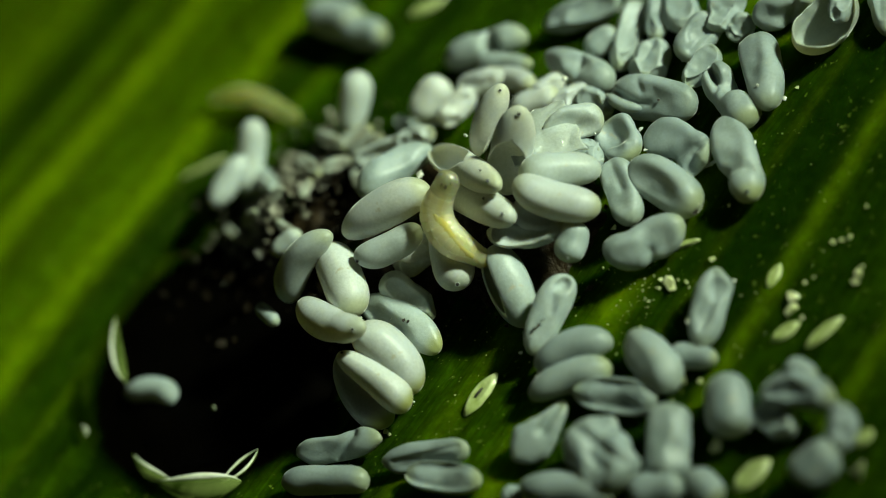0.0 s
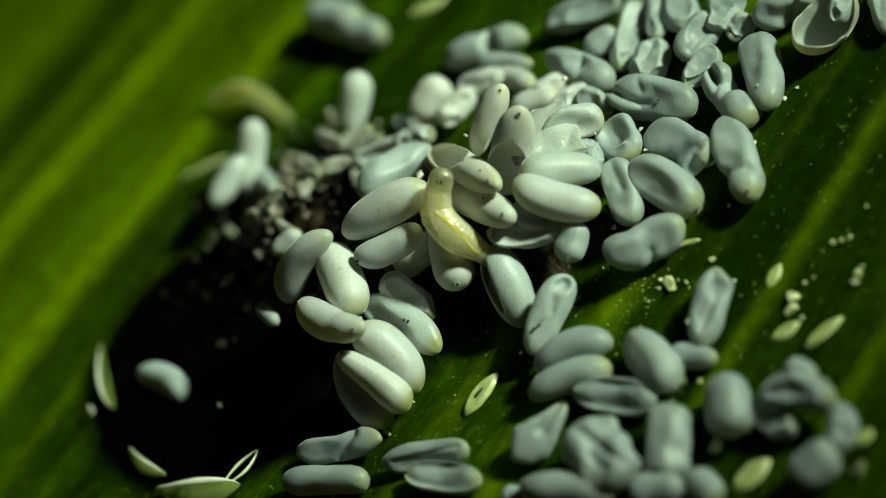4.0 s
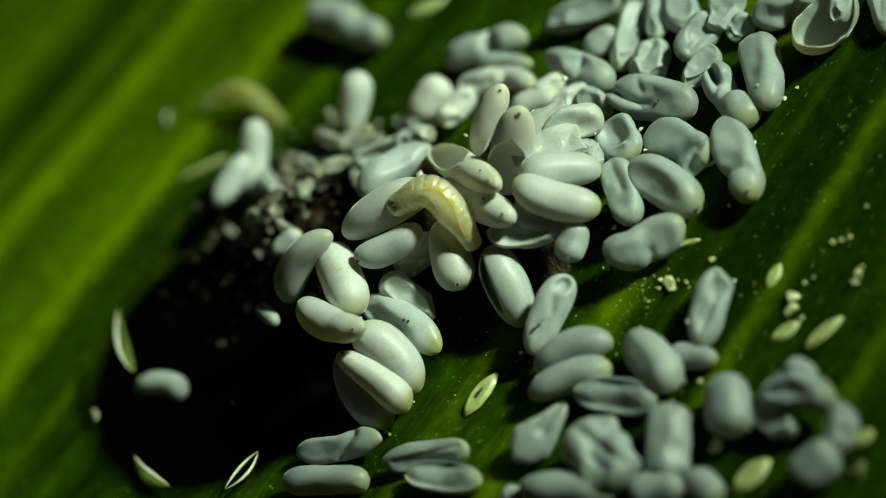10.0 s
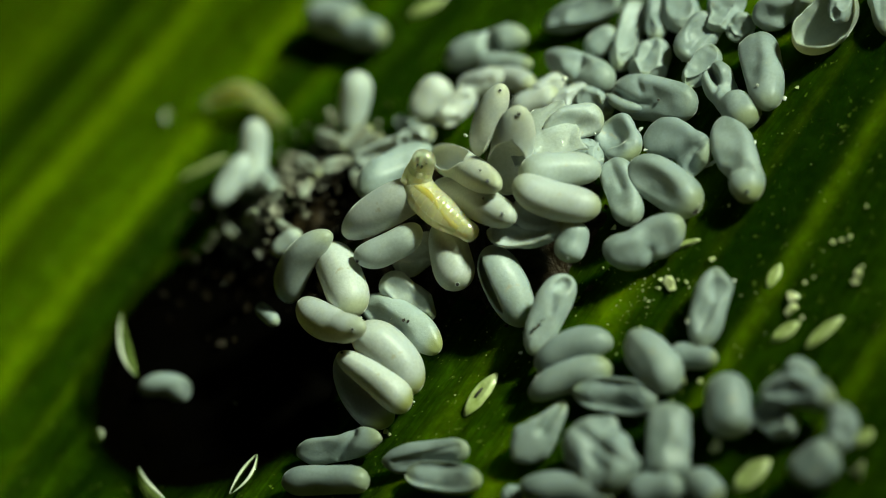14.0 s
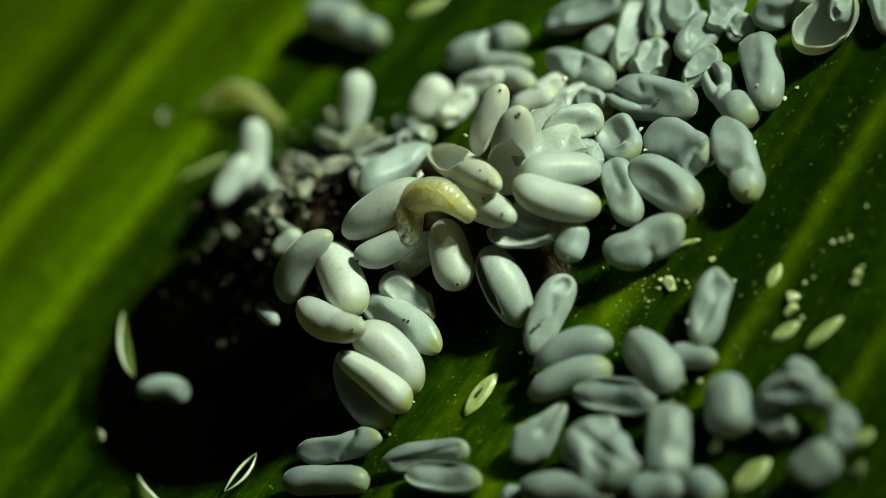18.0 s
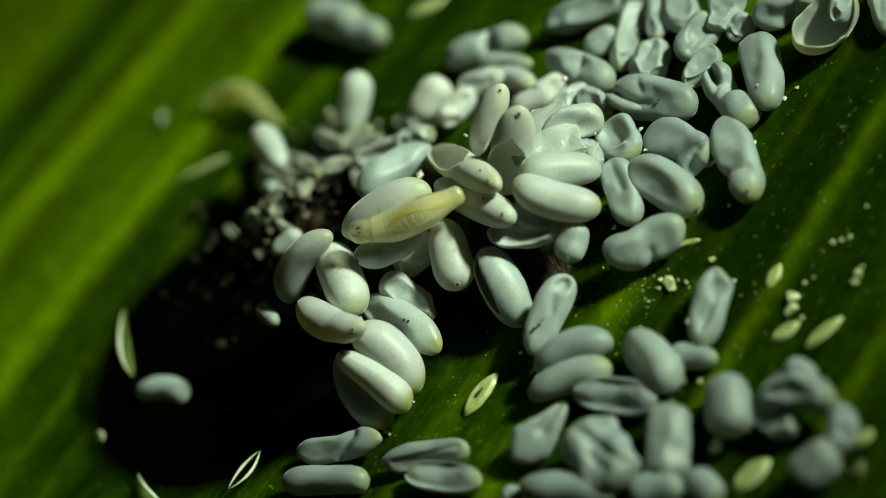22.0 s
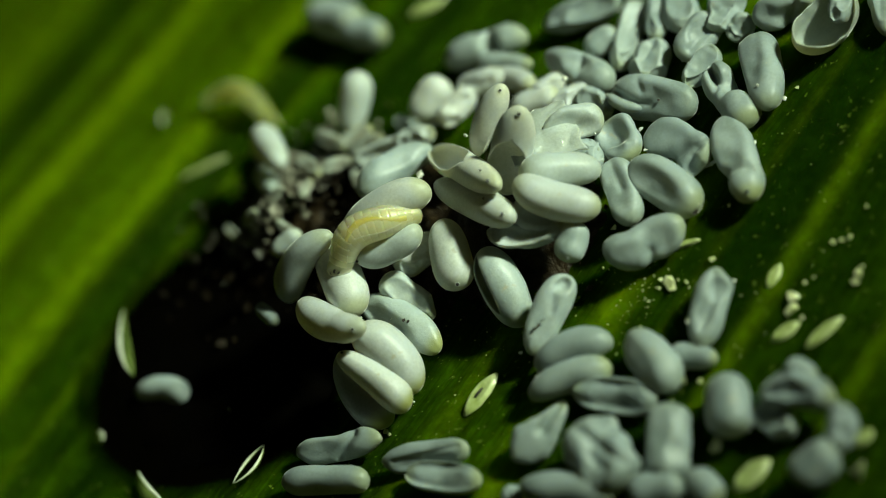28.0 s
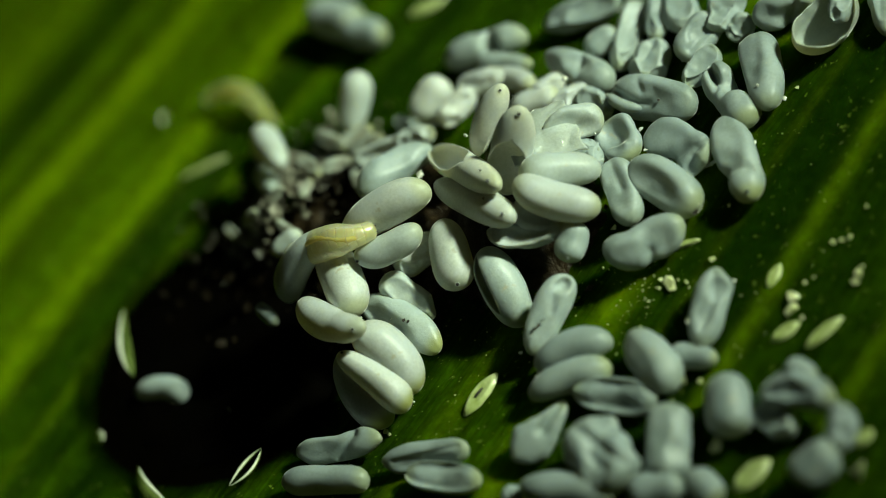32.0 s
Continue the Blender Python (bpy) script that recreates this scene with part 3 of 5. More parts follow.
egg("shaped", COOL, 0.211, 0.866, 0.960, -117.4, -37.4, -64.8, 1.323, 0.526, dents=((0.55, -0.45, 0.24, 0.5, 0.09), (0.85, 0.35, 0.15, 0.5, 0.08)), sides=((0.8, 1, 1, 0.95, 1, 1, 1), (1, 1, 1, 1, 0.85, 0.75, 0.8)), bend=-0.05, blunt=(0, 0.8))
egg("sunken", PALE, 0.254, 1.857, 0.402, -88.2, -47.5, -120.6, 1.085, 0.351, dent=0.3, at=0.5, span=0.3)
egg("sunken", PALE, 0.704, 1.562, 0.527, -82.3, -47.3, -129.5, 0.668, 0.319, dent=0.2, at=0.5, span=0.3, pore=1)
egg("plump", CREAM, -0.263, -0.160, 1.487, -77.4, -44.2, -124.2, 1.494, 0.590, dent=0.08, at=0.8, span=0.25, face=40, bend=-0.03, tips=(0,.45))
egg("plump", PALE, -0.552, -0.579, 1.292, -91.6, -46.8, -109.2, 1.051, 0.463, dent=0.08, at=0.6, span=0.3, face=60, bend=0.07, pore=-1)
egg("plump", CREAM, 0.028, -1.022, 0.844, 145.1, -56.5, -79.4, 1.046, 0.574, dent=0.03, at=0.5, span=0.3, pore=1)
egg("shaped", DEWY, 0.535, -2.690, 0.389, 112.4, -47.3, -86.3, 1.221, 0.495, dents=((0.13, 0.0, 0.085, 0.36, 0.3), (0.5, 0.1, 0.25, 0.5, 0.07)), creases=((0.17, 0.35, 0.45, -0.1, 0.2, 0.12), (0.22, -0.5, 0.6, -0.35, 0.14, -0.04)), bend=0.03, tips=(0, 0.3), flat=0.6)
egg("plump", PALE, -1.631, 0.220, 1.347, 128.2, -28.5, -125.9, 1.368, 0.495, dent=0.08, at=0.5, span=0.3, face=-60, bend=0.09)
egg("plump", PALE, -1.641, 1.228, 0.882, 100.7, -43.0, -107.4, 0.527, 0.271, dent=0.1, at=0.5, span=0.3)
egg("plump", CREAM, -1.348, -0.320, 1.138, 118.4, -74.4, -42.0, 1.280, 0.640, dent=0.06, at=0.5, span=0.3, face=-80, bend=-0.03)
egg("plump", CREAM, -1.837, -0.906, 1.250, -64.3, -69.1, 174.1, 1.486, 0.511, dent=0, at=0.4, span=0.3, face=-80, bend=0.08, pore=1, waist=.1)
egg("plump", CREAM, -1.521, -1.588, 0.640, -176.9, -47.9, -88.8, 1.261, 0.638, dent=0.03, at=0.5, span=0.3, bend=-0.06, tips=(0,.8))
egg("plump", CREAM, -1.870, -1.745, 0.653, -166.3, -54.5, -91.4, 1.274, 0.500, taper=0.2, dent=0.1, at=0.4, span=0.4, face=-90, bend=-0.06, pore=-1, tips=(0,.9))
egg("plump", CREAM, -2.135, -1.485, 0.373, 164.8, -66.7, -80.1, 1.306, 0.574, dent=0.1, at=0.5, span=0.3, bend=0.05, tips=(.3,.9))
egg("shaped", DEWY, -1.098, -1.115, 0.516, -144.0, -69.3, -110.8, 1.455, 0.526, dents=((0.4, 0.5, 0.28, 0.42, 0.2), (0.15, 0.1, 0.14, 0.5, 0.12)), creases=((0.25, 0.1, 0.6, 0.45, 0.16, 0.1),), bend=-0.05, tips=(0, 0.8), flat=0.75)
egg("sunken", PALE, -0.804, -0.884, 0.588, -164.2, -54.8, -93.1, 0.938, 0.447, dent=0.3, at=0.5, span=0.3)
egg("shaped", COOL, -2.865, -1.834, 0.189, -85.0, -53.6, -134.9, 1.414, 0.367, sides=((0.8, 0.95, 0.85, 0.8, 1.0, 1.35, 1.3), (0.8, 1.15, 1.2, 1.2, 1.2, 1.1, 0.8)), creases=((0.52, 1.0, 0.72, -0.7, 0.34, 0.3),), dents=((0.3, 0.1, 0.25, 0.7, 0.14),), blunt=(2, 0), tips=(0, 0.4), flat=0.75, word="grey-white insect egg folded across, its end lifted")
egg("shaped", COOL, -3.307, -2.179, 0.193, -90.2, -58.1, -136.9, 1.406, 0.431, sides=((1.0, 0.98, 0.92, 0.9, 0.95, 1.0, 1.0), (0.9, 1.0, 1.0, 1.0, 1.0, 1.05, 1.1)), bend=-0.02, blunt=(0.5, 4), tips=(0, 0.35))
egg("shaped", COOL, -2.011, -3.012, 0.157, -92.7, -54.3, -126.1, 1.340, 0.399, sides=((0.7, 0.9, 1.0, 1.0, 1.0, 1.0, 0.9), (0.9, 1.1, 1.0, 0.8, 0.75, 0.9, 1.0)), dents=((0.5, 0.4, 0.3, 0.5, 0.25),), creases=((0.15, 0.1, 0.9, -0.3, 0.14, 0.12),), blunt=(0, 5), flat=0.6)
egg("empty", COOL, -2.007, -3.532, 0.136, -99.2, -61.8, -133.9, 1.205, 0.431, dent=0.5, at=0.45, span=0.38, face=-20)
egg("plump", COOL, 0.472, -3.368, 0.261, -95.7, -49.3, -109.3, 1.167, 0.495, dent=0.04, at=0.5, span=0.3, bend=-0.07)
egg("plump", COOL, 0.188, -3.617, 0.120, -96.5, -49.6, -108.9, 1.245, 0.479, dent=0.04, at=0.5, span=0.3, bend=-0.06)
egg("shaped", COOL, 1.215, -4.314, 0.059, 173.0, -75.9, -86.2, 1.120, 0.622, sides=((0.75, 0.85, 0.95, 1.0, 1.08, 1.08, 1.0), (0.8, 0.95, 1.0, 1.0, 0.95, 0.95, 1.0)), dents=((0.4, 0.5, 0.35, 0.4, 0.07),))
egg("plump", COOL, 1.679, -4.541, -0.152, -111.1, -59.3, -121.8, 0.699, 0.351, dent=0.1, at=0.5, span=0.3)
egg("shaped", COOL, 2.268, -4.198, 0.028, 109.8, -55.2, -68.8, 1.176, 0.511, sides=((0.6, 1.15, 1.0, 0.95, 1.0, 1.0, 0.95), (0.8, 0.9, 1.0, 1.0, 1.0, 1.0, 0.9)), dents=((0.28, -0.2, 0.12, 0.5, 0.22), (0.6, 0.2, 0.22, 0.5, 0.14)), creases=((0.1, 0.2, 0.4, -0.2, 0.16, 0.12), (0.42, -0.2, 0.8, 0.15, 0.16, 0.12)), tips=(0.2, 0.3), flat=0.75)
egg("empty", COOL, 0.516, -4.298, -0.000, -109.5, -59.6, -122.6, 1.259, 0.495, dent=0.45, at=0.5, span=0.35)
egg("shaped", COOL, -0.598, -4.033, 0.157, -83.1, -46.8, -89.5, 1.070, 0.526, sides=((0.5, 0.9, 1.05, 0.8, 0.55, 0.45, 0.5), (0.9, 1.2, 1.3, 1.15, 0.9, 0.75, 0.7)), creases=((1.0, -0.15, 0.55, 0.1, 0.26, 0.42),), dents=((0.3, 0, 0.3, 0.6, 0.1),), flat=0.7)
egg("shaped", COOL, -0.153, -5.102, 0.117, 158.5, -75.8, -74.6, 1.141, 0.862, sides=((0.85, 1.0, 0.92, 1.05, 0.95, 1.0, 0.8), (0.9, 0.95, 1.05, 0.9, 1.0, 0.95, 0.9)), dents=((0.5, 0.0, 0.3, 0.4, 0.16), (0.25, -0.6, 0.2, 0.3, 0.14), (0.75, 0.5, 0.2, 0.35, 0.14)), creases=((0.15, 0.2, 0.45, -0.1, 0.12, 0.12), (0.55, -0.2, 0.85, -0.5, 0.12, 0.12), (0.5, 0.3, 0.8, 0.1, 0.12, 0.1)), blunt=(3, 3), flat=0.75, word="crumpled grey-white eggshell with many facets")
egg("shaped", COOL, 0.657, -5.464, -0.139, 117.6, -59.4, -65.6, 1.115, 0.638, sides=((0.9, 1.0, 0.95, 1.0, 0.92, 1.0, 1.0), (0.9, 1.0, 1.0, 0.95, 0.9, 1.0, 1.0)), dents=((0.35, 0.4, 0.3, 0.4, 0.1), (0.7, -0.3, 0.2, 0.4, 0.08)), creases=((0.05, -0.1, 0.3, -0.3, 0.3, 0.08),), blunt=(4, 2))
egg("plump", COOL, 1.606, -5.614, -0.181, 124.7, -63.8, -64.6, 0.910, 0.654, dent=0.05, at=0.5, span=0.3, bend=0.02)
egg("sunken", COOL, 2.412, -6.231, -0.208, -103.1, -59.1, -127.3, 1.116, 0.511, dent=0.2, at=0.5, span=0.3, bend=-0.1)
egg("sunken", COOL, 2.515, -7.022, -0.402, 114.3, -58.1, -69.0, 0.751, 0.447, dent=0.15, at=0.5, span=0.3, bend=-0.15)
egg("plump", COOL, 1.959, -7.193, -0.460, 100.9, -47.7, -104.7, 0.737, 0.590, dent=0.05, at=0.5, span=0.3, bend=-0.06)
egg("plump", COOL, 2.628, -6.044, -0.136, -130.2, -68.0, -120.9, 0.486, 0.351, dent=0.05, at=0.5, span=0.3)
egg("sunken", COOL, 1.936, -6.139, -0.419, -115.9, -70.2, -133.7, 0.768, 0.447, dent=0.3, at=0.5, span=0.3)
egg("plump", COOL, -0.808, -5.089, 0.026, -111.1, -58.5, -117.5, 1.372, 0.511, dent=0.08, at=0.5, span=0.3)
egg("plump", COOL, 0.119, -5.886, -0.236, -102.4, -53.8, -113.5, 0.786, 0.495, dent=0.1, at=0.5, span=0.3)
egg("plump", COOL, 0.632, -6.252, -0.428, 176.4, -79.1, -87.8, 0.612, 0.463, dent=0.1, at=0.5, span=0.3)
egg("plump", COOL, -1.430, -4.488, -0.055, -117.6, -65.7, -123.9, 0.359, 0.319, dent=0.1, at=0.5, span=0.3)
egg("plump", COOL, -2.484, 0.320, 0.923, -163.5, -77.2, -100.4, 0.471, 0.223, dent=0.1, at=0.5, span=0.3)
egg("sunken", CREAM, 1.326, -1.652, 0.886, -141.9, -46.5, -92.5, 0.861, 0.431, dent=0.1, at=0.5, span=0.3, bend=0.04)
egg("sunken", CREAM, -0.319, -0.436, 0.698, -91.8, -44.9, -91.2, 0.756, 0.479, dent=0.1, at=0.5, span=0.3)
egg("sunken", COOL, 2.371, -0.951, 0.667, -142.7, -47.7, -94.9, 0.509, 0.367, dent=0.2, at=0.5, span=0.3)
egg("sunken", CREAM, 1.225, 2.090, 0.135, -87.6, -45.3, -111.5, 0.696, 0.351, dent=0.3, at=0.5, span=0.3)
egg("sunken", COOL, 2.500, -1.083, 0.531, -118.0, -39.4, -32.5, 0.683, 0.351, dent=0.2, at=0.5, span=0.3)
egg("sunken", DIRTY, -0.230, 2.765, 0.388, -76.9, -72.9, -176.9, 0.705, 0.215, dent=0.25, at=0.5, span=0.3, face=20)
egg("sunken", DIRTY, 0.058, 2.497, 0.384, -100.2, -43.8, -90.6, 0.595, 0.223, dent=0.25, at=0.5, span=0.3, face=-20)
egg("sunken", DIRTY, -0.704, 2.348, 0.681, -28.7, -80.8, 123.2, 0.725, 0.199, dent=0.25, at=0.5, span=0.3)
egg("sunken", DIRTY, -0.390, 2.146, 0.554, -123.7, -36.3, -71.3, 0.478, 0.183, dent=0.25, at=0.5, span=0.3, face=20)
egg("sunken", DIRTY, 0.136, 2.213, 0.419, -88.8, -46.0, -113.7, 0.575, 0.191, dent=0.25, at=0.5, span=0.3)
egg("sunken", DIRTY, -1.353, 2.106, 0.911, 116.5, -36.5, -120.0, 0.389, 0.144, dent=0.25, at=0.5, span=0.3)
egg("sunken", DIRTY, -1.837, 2.326, 0.660, 134.5, -11.6, -145.4, 0.555, 0.144, dent=0.25, at=0.5, span=0.3)
egg("sunken", DIRTY, -2.175, 2.680, 0.307, 2.0, -74.9, 89.4, 0.626, 0.136, dent=0.25, at=0.5, span=0.3)
egg("sunken", DIRTY, -1.528, 1.643, 0.749, -155.2, -56.8, -96.6, 0.326, 0.136, dent=0.25, at=0.5, span=0.3, face=20)
egg("sunken", DIRTY, -0.937, 1.865, 0.837, -110.9, -42.5, -35.3, 0.388, 0.144, dent=0.25, at=0.5, span=0.3, face=20)
egg("sunken", DIRTY, -0.300, 1.690, 0.480, 38.4, -66.7, 40.0, 0.714, 0.160, dent=0.25, at=0.5, span=0.3, face=20)
egg("sunken", COOL, 0.753, 2.103, 0.289, -66.6, -72.3, 171.2, 0.609, 0.239, dent=0.3, at=0.5, span=0.3, face=20)


def folded_lip(ob, length, width):
    """A rolled fold of the shell along one flank."""
    def spot(i, k):
        s, ang = i / 23, 2 * math.pi * k / 14
        r = 0.15 * width * math.sqrt(max(0.0, 1 - abs(2 * s - 1) ** 3)) + 0.0005
        y = (0.10 + 0.17 * math.sin(1.9 * s)) * width
        x = (0.22 + 0.17 * math.sin(2.6 * s + 0.2)) * width
        return (x + r * math.cos(ang)) * MM, (y + r * 0.9 * math.sin(ang)) * MM, (-0.48 + 0.44 * s) * length * MM
    part("folded_lip", tube(24, 14, spot), COOL, ob, "rolled fold of shell along the flank")


def wet_film(corners):
    """A thin wet skin draped between four corners."""
    a, c, d, f = (Vector(v) for v in corners)
    bm = bmesh.new()
    grid = []
    for j in range(31):
        row = []
        for i in range(31):
            u, v = i / 30, j / 30
            u += 0.05 * noise.noise((v * 4, 1.3, u * 2))
            v += 0.07 * noise.noise((u * 4, 7.7, v * 2))
            p = a.lerp(c, u).lerp(f.lerp(d, u), v)
            p.z += 0.09 * math.sin(math.pi * i / 30) * math.sin(math.pi * j / 30) + 0.05 * noise.noise((u * 3, v * 3, 2.0))
            p.z += 0.05 * abs(noise.noise((u * 3 + v * 2, v * 2.5, 5.0))) + 0.012 * abs(noise.noise((u * 9 + v * 3, v * 9, 5.0)))
            row.append(bm.verts.new(p * MM))
        grid.append(row)
    for r, s in zip(grid, grid[1:]):
        for i in range(30):
            bm.faces.new((r[i], r[i + 1], s[i + 1], s[i]))
    ob = tagged(from_bm("eggshell_film", bm, GLOSSY), WORDS[("sunken", "wet_eggshell_film")], "eggshell", "eggs on the leaf")
    soft_wall = ob.modifiers.new("wall", "SOLIDIFY")
    soft_wall.thickness = 0.000025
    return ob


wet_film(((1.800, -0.100, 1.190), (2.620, -0.270, 0.990), (2.450, -1.270, 0.925), (1.487, -0.903, 1.233)))
folded_lip(lipped, 1.423, 0.638)


# ---- small things on the leaf ----
def leaf_scale(x, y, z, turn, length, width, slit=False, word="flat pale green oval scale lying on the leaf"):
    """A flat pointed scale with a raised rim; some have a dark slit."""
    bm = bmesh.new()
    rows = []
    for i in range(9):
        q = i / 8
        ring = []
        for k in range(28):
            ang = 2 * math.pi * k / 28
            px = 0.5 * length * q * math.cos(ang)
            py = 0.5 * width * q * math.sin(ang) * (1 - 0.25 * abs(math.cos(ang)) ** 3)
            h = 0.05 * math.sqrt(max(0, 1 - q ** 4)) + (0.016 * math.exp(-((q - 0.72) / 0.18) ** 2)) + 0.012 * noise.noise((px * 9 + x, py * 9, y))
            ring.append(bm.verts.new((px * MM, py * MM, (h - 0.01) * MM)))
        rows.append(ring)
    for u, v in zip(rows[1:], rows[2:]):
        for k in range(28):
            j = (k + 1) % 28
            bm.faces.new((u[k], v[k], v[j], u[j]))
    bm.faces.new(rows[1])
    for w in rows[0]:
        bm.verts.remove(w)
    ob = tagged(from_bm("leaf_scale", bm, SCALE), word, "leaf scale")
    ob.matrix_world = mm(x, y, z, 0, 0, turn)
    if slit:
        bm = bmesh.new()
        bmesh.ops.create_uvsphere(bm, u_segments=14, v_segments=8, radius=1.0)
        bmesh.ops.scale(bm, verts=bm.verts, vec=(0.12 * length * MM, 0.07 * width * MM, 0.03 * MM))
        bmesh.ops.translate(bm, verts=bm.verts, vec=(0, 0, 0.045 * MM))
        part("slit", bm, PORE, ob, "dark slit in the middle")
    return ob


def crystal(x, y, z, size, seed, stuff=GRAIN, word="small clear yellowish grain stuck to the leaf"):
    """A small clear angular lump."""
    bm = bmesh.new()
    rnd = random.Random(seed)
    for _ in range(12):
        a, r = rnd.uniform(0, 6.3), rnd.uniform(0.25, 0.55)
        bm.verts.new((r * math.cos(a) * size * MM, r * math.sin(a) * size * MM, rnd.uniform(-0.2, 0.22) * size * MM))
    hull = bmesh.ops.convex_hull(bm, input=bm.verts)
    bmesh.ops.delete(bm, geom=list({v for v in hull["geom_interior"] + hull["geom_unused"] if isinstance(v, bmesh.types.BMVert)}), context="VERTS")
    ob = tagged(from_bm("crystal", bm, stuff, smooth=False), word, "grain", "grains on the leaf")
    ob.matrix_world = mm(x, y, z + 0.12 * size, seed * 7 % 20, seed * 11 % 24, seed * 40)
    return ob


leaf_scale(-0.896, -2.606, -0.039, 17.0, 0.773, 0.287, slit=True)
leaf_scale(2.849, -5.006, -0.448, -6.8, 0.478, 0.223)
leaf_scale(3.236, -5.393, -0.529, 0.2, 0.676, 0.207)
leaf_scale(3.242, -4.232, -0.286, 28.2, 0.425, 0.175)
leaf_scale(1.232, -6.405, -0.668, 1.3, 0.648, 0.367)
leaf_scale(2.092, 4.180, -0.146, -20.1, 0.645, 0.207)
leaf_scale(1.991, -4.171, -0.247, 22.6, 0.279, 0.112)
leaf_scale(2.619, -2.936, -0.043, -27.8, 0.424, 0.096)
leaf_scale(-1.936, 4.506, -0.043, -20.2, 0.849, 0.096)
leaf_scale(2.690, -7.099, -0.767, -179.0, 0.350, 0.239)
crystal(2.097, -3.288, -0.090, 0.271, 1)
crystal(3.251, -4.668, -0.385, 0.255, 2)
crystal(3.106, -4.820, -0.415, 0.223, 3)
crystal(2.361, -7.517, -0.824, 0.335, 4)
crystal(1.132, -5.729, -0.545, 0.239, 5)
crystal(4.135, -5.045, -0.473, 0.175, 6)
crystal(4.007, -5.108, -0.485, 0.160, 7)
crystal(2.745, -3.430, -0.114, 0.112, 8)
crystal(2.023, -1.833, -0.016, 0.128, 9)
crystal(2.022, -3.134, -0.070, 0.096, 10)
crystal(2.276, -3.434, -0.113, 0.072, 11)
crystal(5.212, -2.122, 0.076, 0.072, 12)
crystal(4.772, -2.071, 0.071, 0.072, 13)
crystal(4.821, -4.331, -0.306, 0.112, 14)
crystal(4.254, -4.474, -0.346, 0.096, 15)
crystal(4.366, -4.524, -0.357, 0.096, 16)
crystal(4.141, -4.423, -0.335, 0.096, 17)
crystal(3.149, -5.002, -0.454, 0.080, 18)
crystal(-2.244, -1.991, -0.045, 0.096, 19)
crystal(-2.225, -2.085, -0.041, 0.072, 20)
crystal(2.606, -3.973, -0.220, 0.080, 21)
crystal(1.957, -3.903, -0.192, 0.072, 22)
crystal(1.361, -4.613, -0.317, 0.128, 23)
crystal(1.526, -4.790, -0.362, 0.096, 24)
crystal(0.783, -1.083, -0.051, 0.072, 25)
crystal(0.757, -1.208, -0.055, 0.064, 26)
crystal(3.403, -2.919, -0.025, 0.064, 27)
crystal(3.986, -2.993, -0.025, 0.056, 28)
crystal(3.494, -4.611, -0.375, 0.080, 29)
crystal(3.622, -4.641, -0.383, 0.064, 30)
crystal(-1.367, -0.104, -0.025, 0.072, 31)
crystal(-1.120, 0.375, 0.009, 0.072, 32)
# White grains stand for wet glints; the brightness is in their colour.
crystal(0.415, 0.343, 1.054, 0.144, 51, GLINT_GRAIN, "tiny white grain standing for a glint between the eggs")
crystal(2.851, 0.231, 0.799, 0.108, 52, GLINT_GRAIN, "tiny white grain standing for a glint between the eggs")
crystal(3.191, -1.154, 0.450, 0.093, 53, GLINT_GRAIN, "tiny white grain standing for a glint between the eggs")
crystal(3.644, -2.313, 0.197, 0.101, 54, GLINT_GRAIN, "tiny white grain standing for a glint between the eggs")
crystal(3.049, -1.535, 0.454, 0.101, 55, GLINT_GRAIN, "tiny white grain standing for a glint between the eggs")
crystal(1.269, 0.126, 1.300, 0.086, 56, GLINT_GRAIN, "tiny white grain standing for a glint between the eggs")
crystal(4.300, -0.453, 0.229, 0.108, 57, GLINT_GRAIN, "tiny white grain standing for a glint between the eggs")
crystal(2.647, -0.989, 0.796, 0.072, 58, GLINT_GRAIN, "tiny white grain standing for a glint between the eggs")
crystal(-0.821, 1.023, 0.880, 0.057, 59, GLINT_GRAIN, "tiny white grain standing for a glint between the eggs")
crystal(0.353, 1.302, 0.721, 0.086, 60, GLINT_GRAIN, "tiny white grain standing for a glint between the eggs")
crystal(4.473, -2.045, 0.167, 0.065, 61, GLINT_GRAIN, "tiny white grain standing for a glint between the eggs")
crystal(2.243, -2.278, 0.280, 0.065, 62, GLINT_GRAIN, "tiny white grain standing for a glint between the eggs")
crystal(4.792, -2.176, 0.119, 0.057, 63, GLINT_GRAIN, "tiny white grain standing for a glint between the eggs")

crystal(4.781, -2.029, 0.526, 0.050, 71, GLINT_GRAIN, "tiny white grain standing for a glint between the eggs")
crystal(4.968, -2.112, 0.050, 0.090, 72, GLINT_GRAIN, "tiny white grain standing for a glint between the eggs")
crystal(4.571, -2.221, 0.235, 0.060, 73, GLINT_GRAIN, "tiny white grain standing for a glint between the eggs")
crystal(3.573, -2.146, 0.050, 0.130, 74, GLINT_GRAIN, "tiny white grain standing for a glint between the eggs")
crystal(3.088, -2.887, 0.342, 0.050, 75, GLINT_GRAIN, "tiny white grain standing for a glint between the eggs")
crystal(3.986, -3.065, 0.356, 0.050, 76, GLINT_GRAIN, "tiny white grain standing for a glint between the eggs")
crystal(4.266, -2.377, 0.040, 0.070, 77, GLINT_GRAIN, "tiny white grain standing for a glint between the eggs")
crystal(-1.176, -1.043, 0.637, 0.050, 78, GLINT_GRAIN, "tiny white grain standing for a glint between the eggs")
crystal(-1.484, -1.406, 1.410, 0.050, 79, GLINT_GRAIN, "tiny white grain standing for a glint between the eggs")
crystal(-1.688, -1.883, -0.062, 0.060, 80, GLINT_GRAIN, "tiny white grain standing for a glint between the eggs")
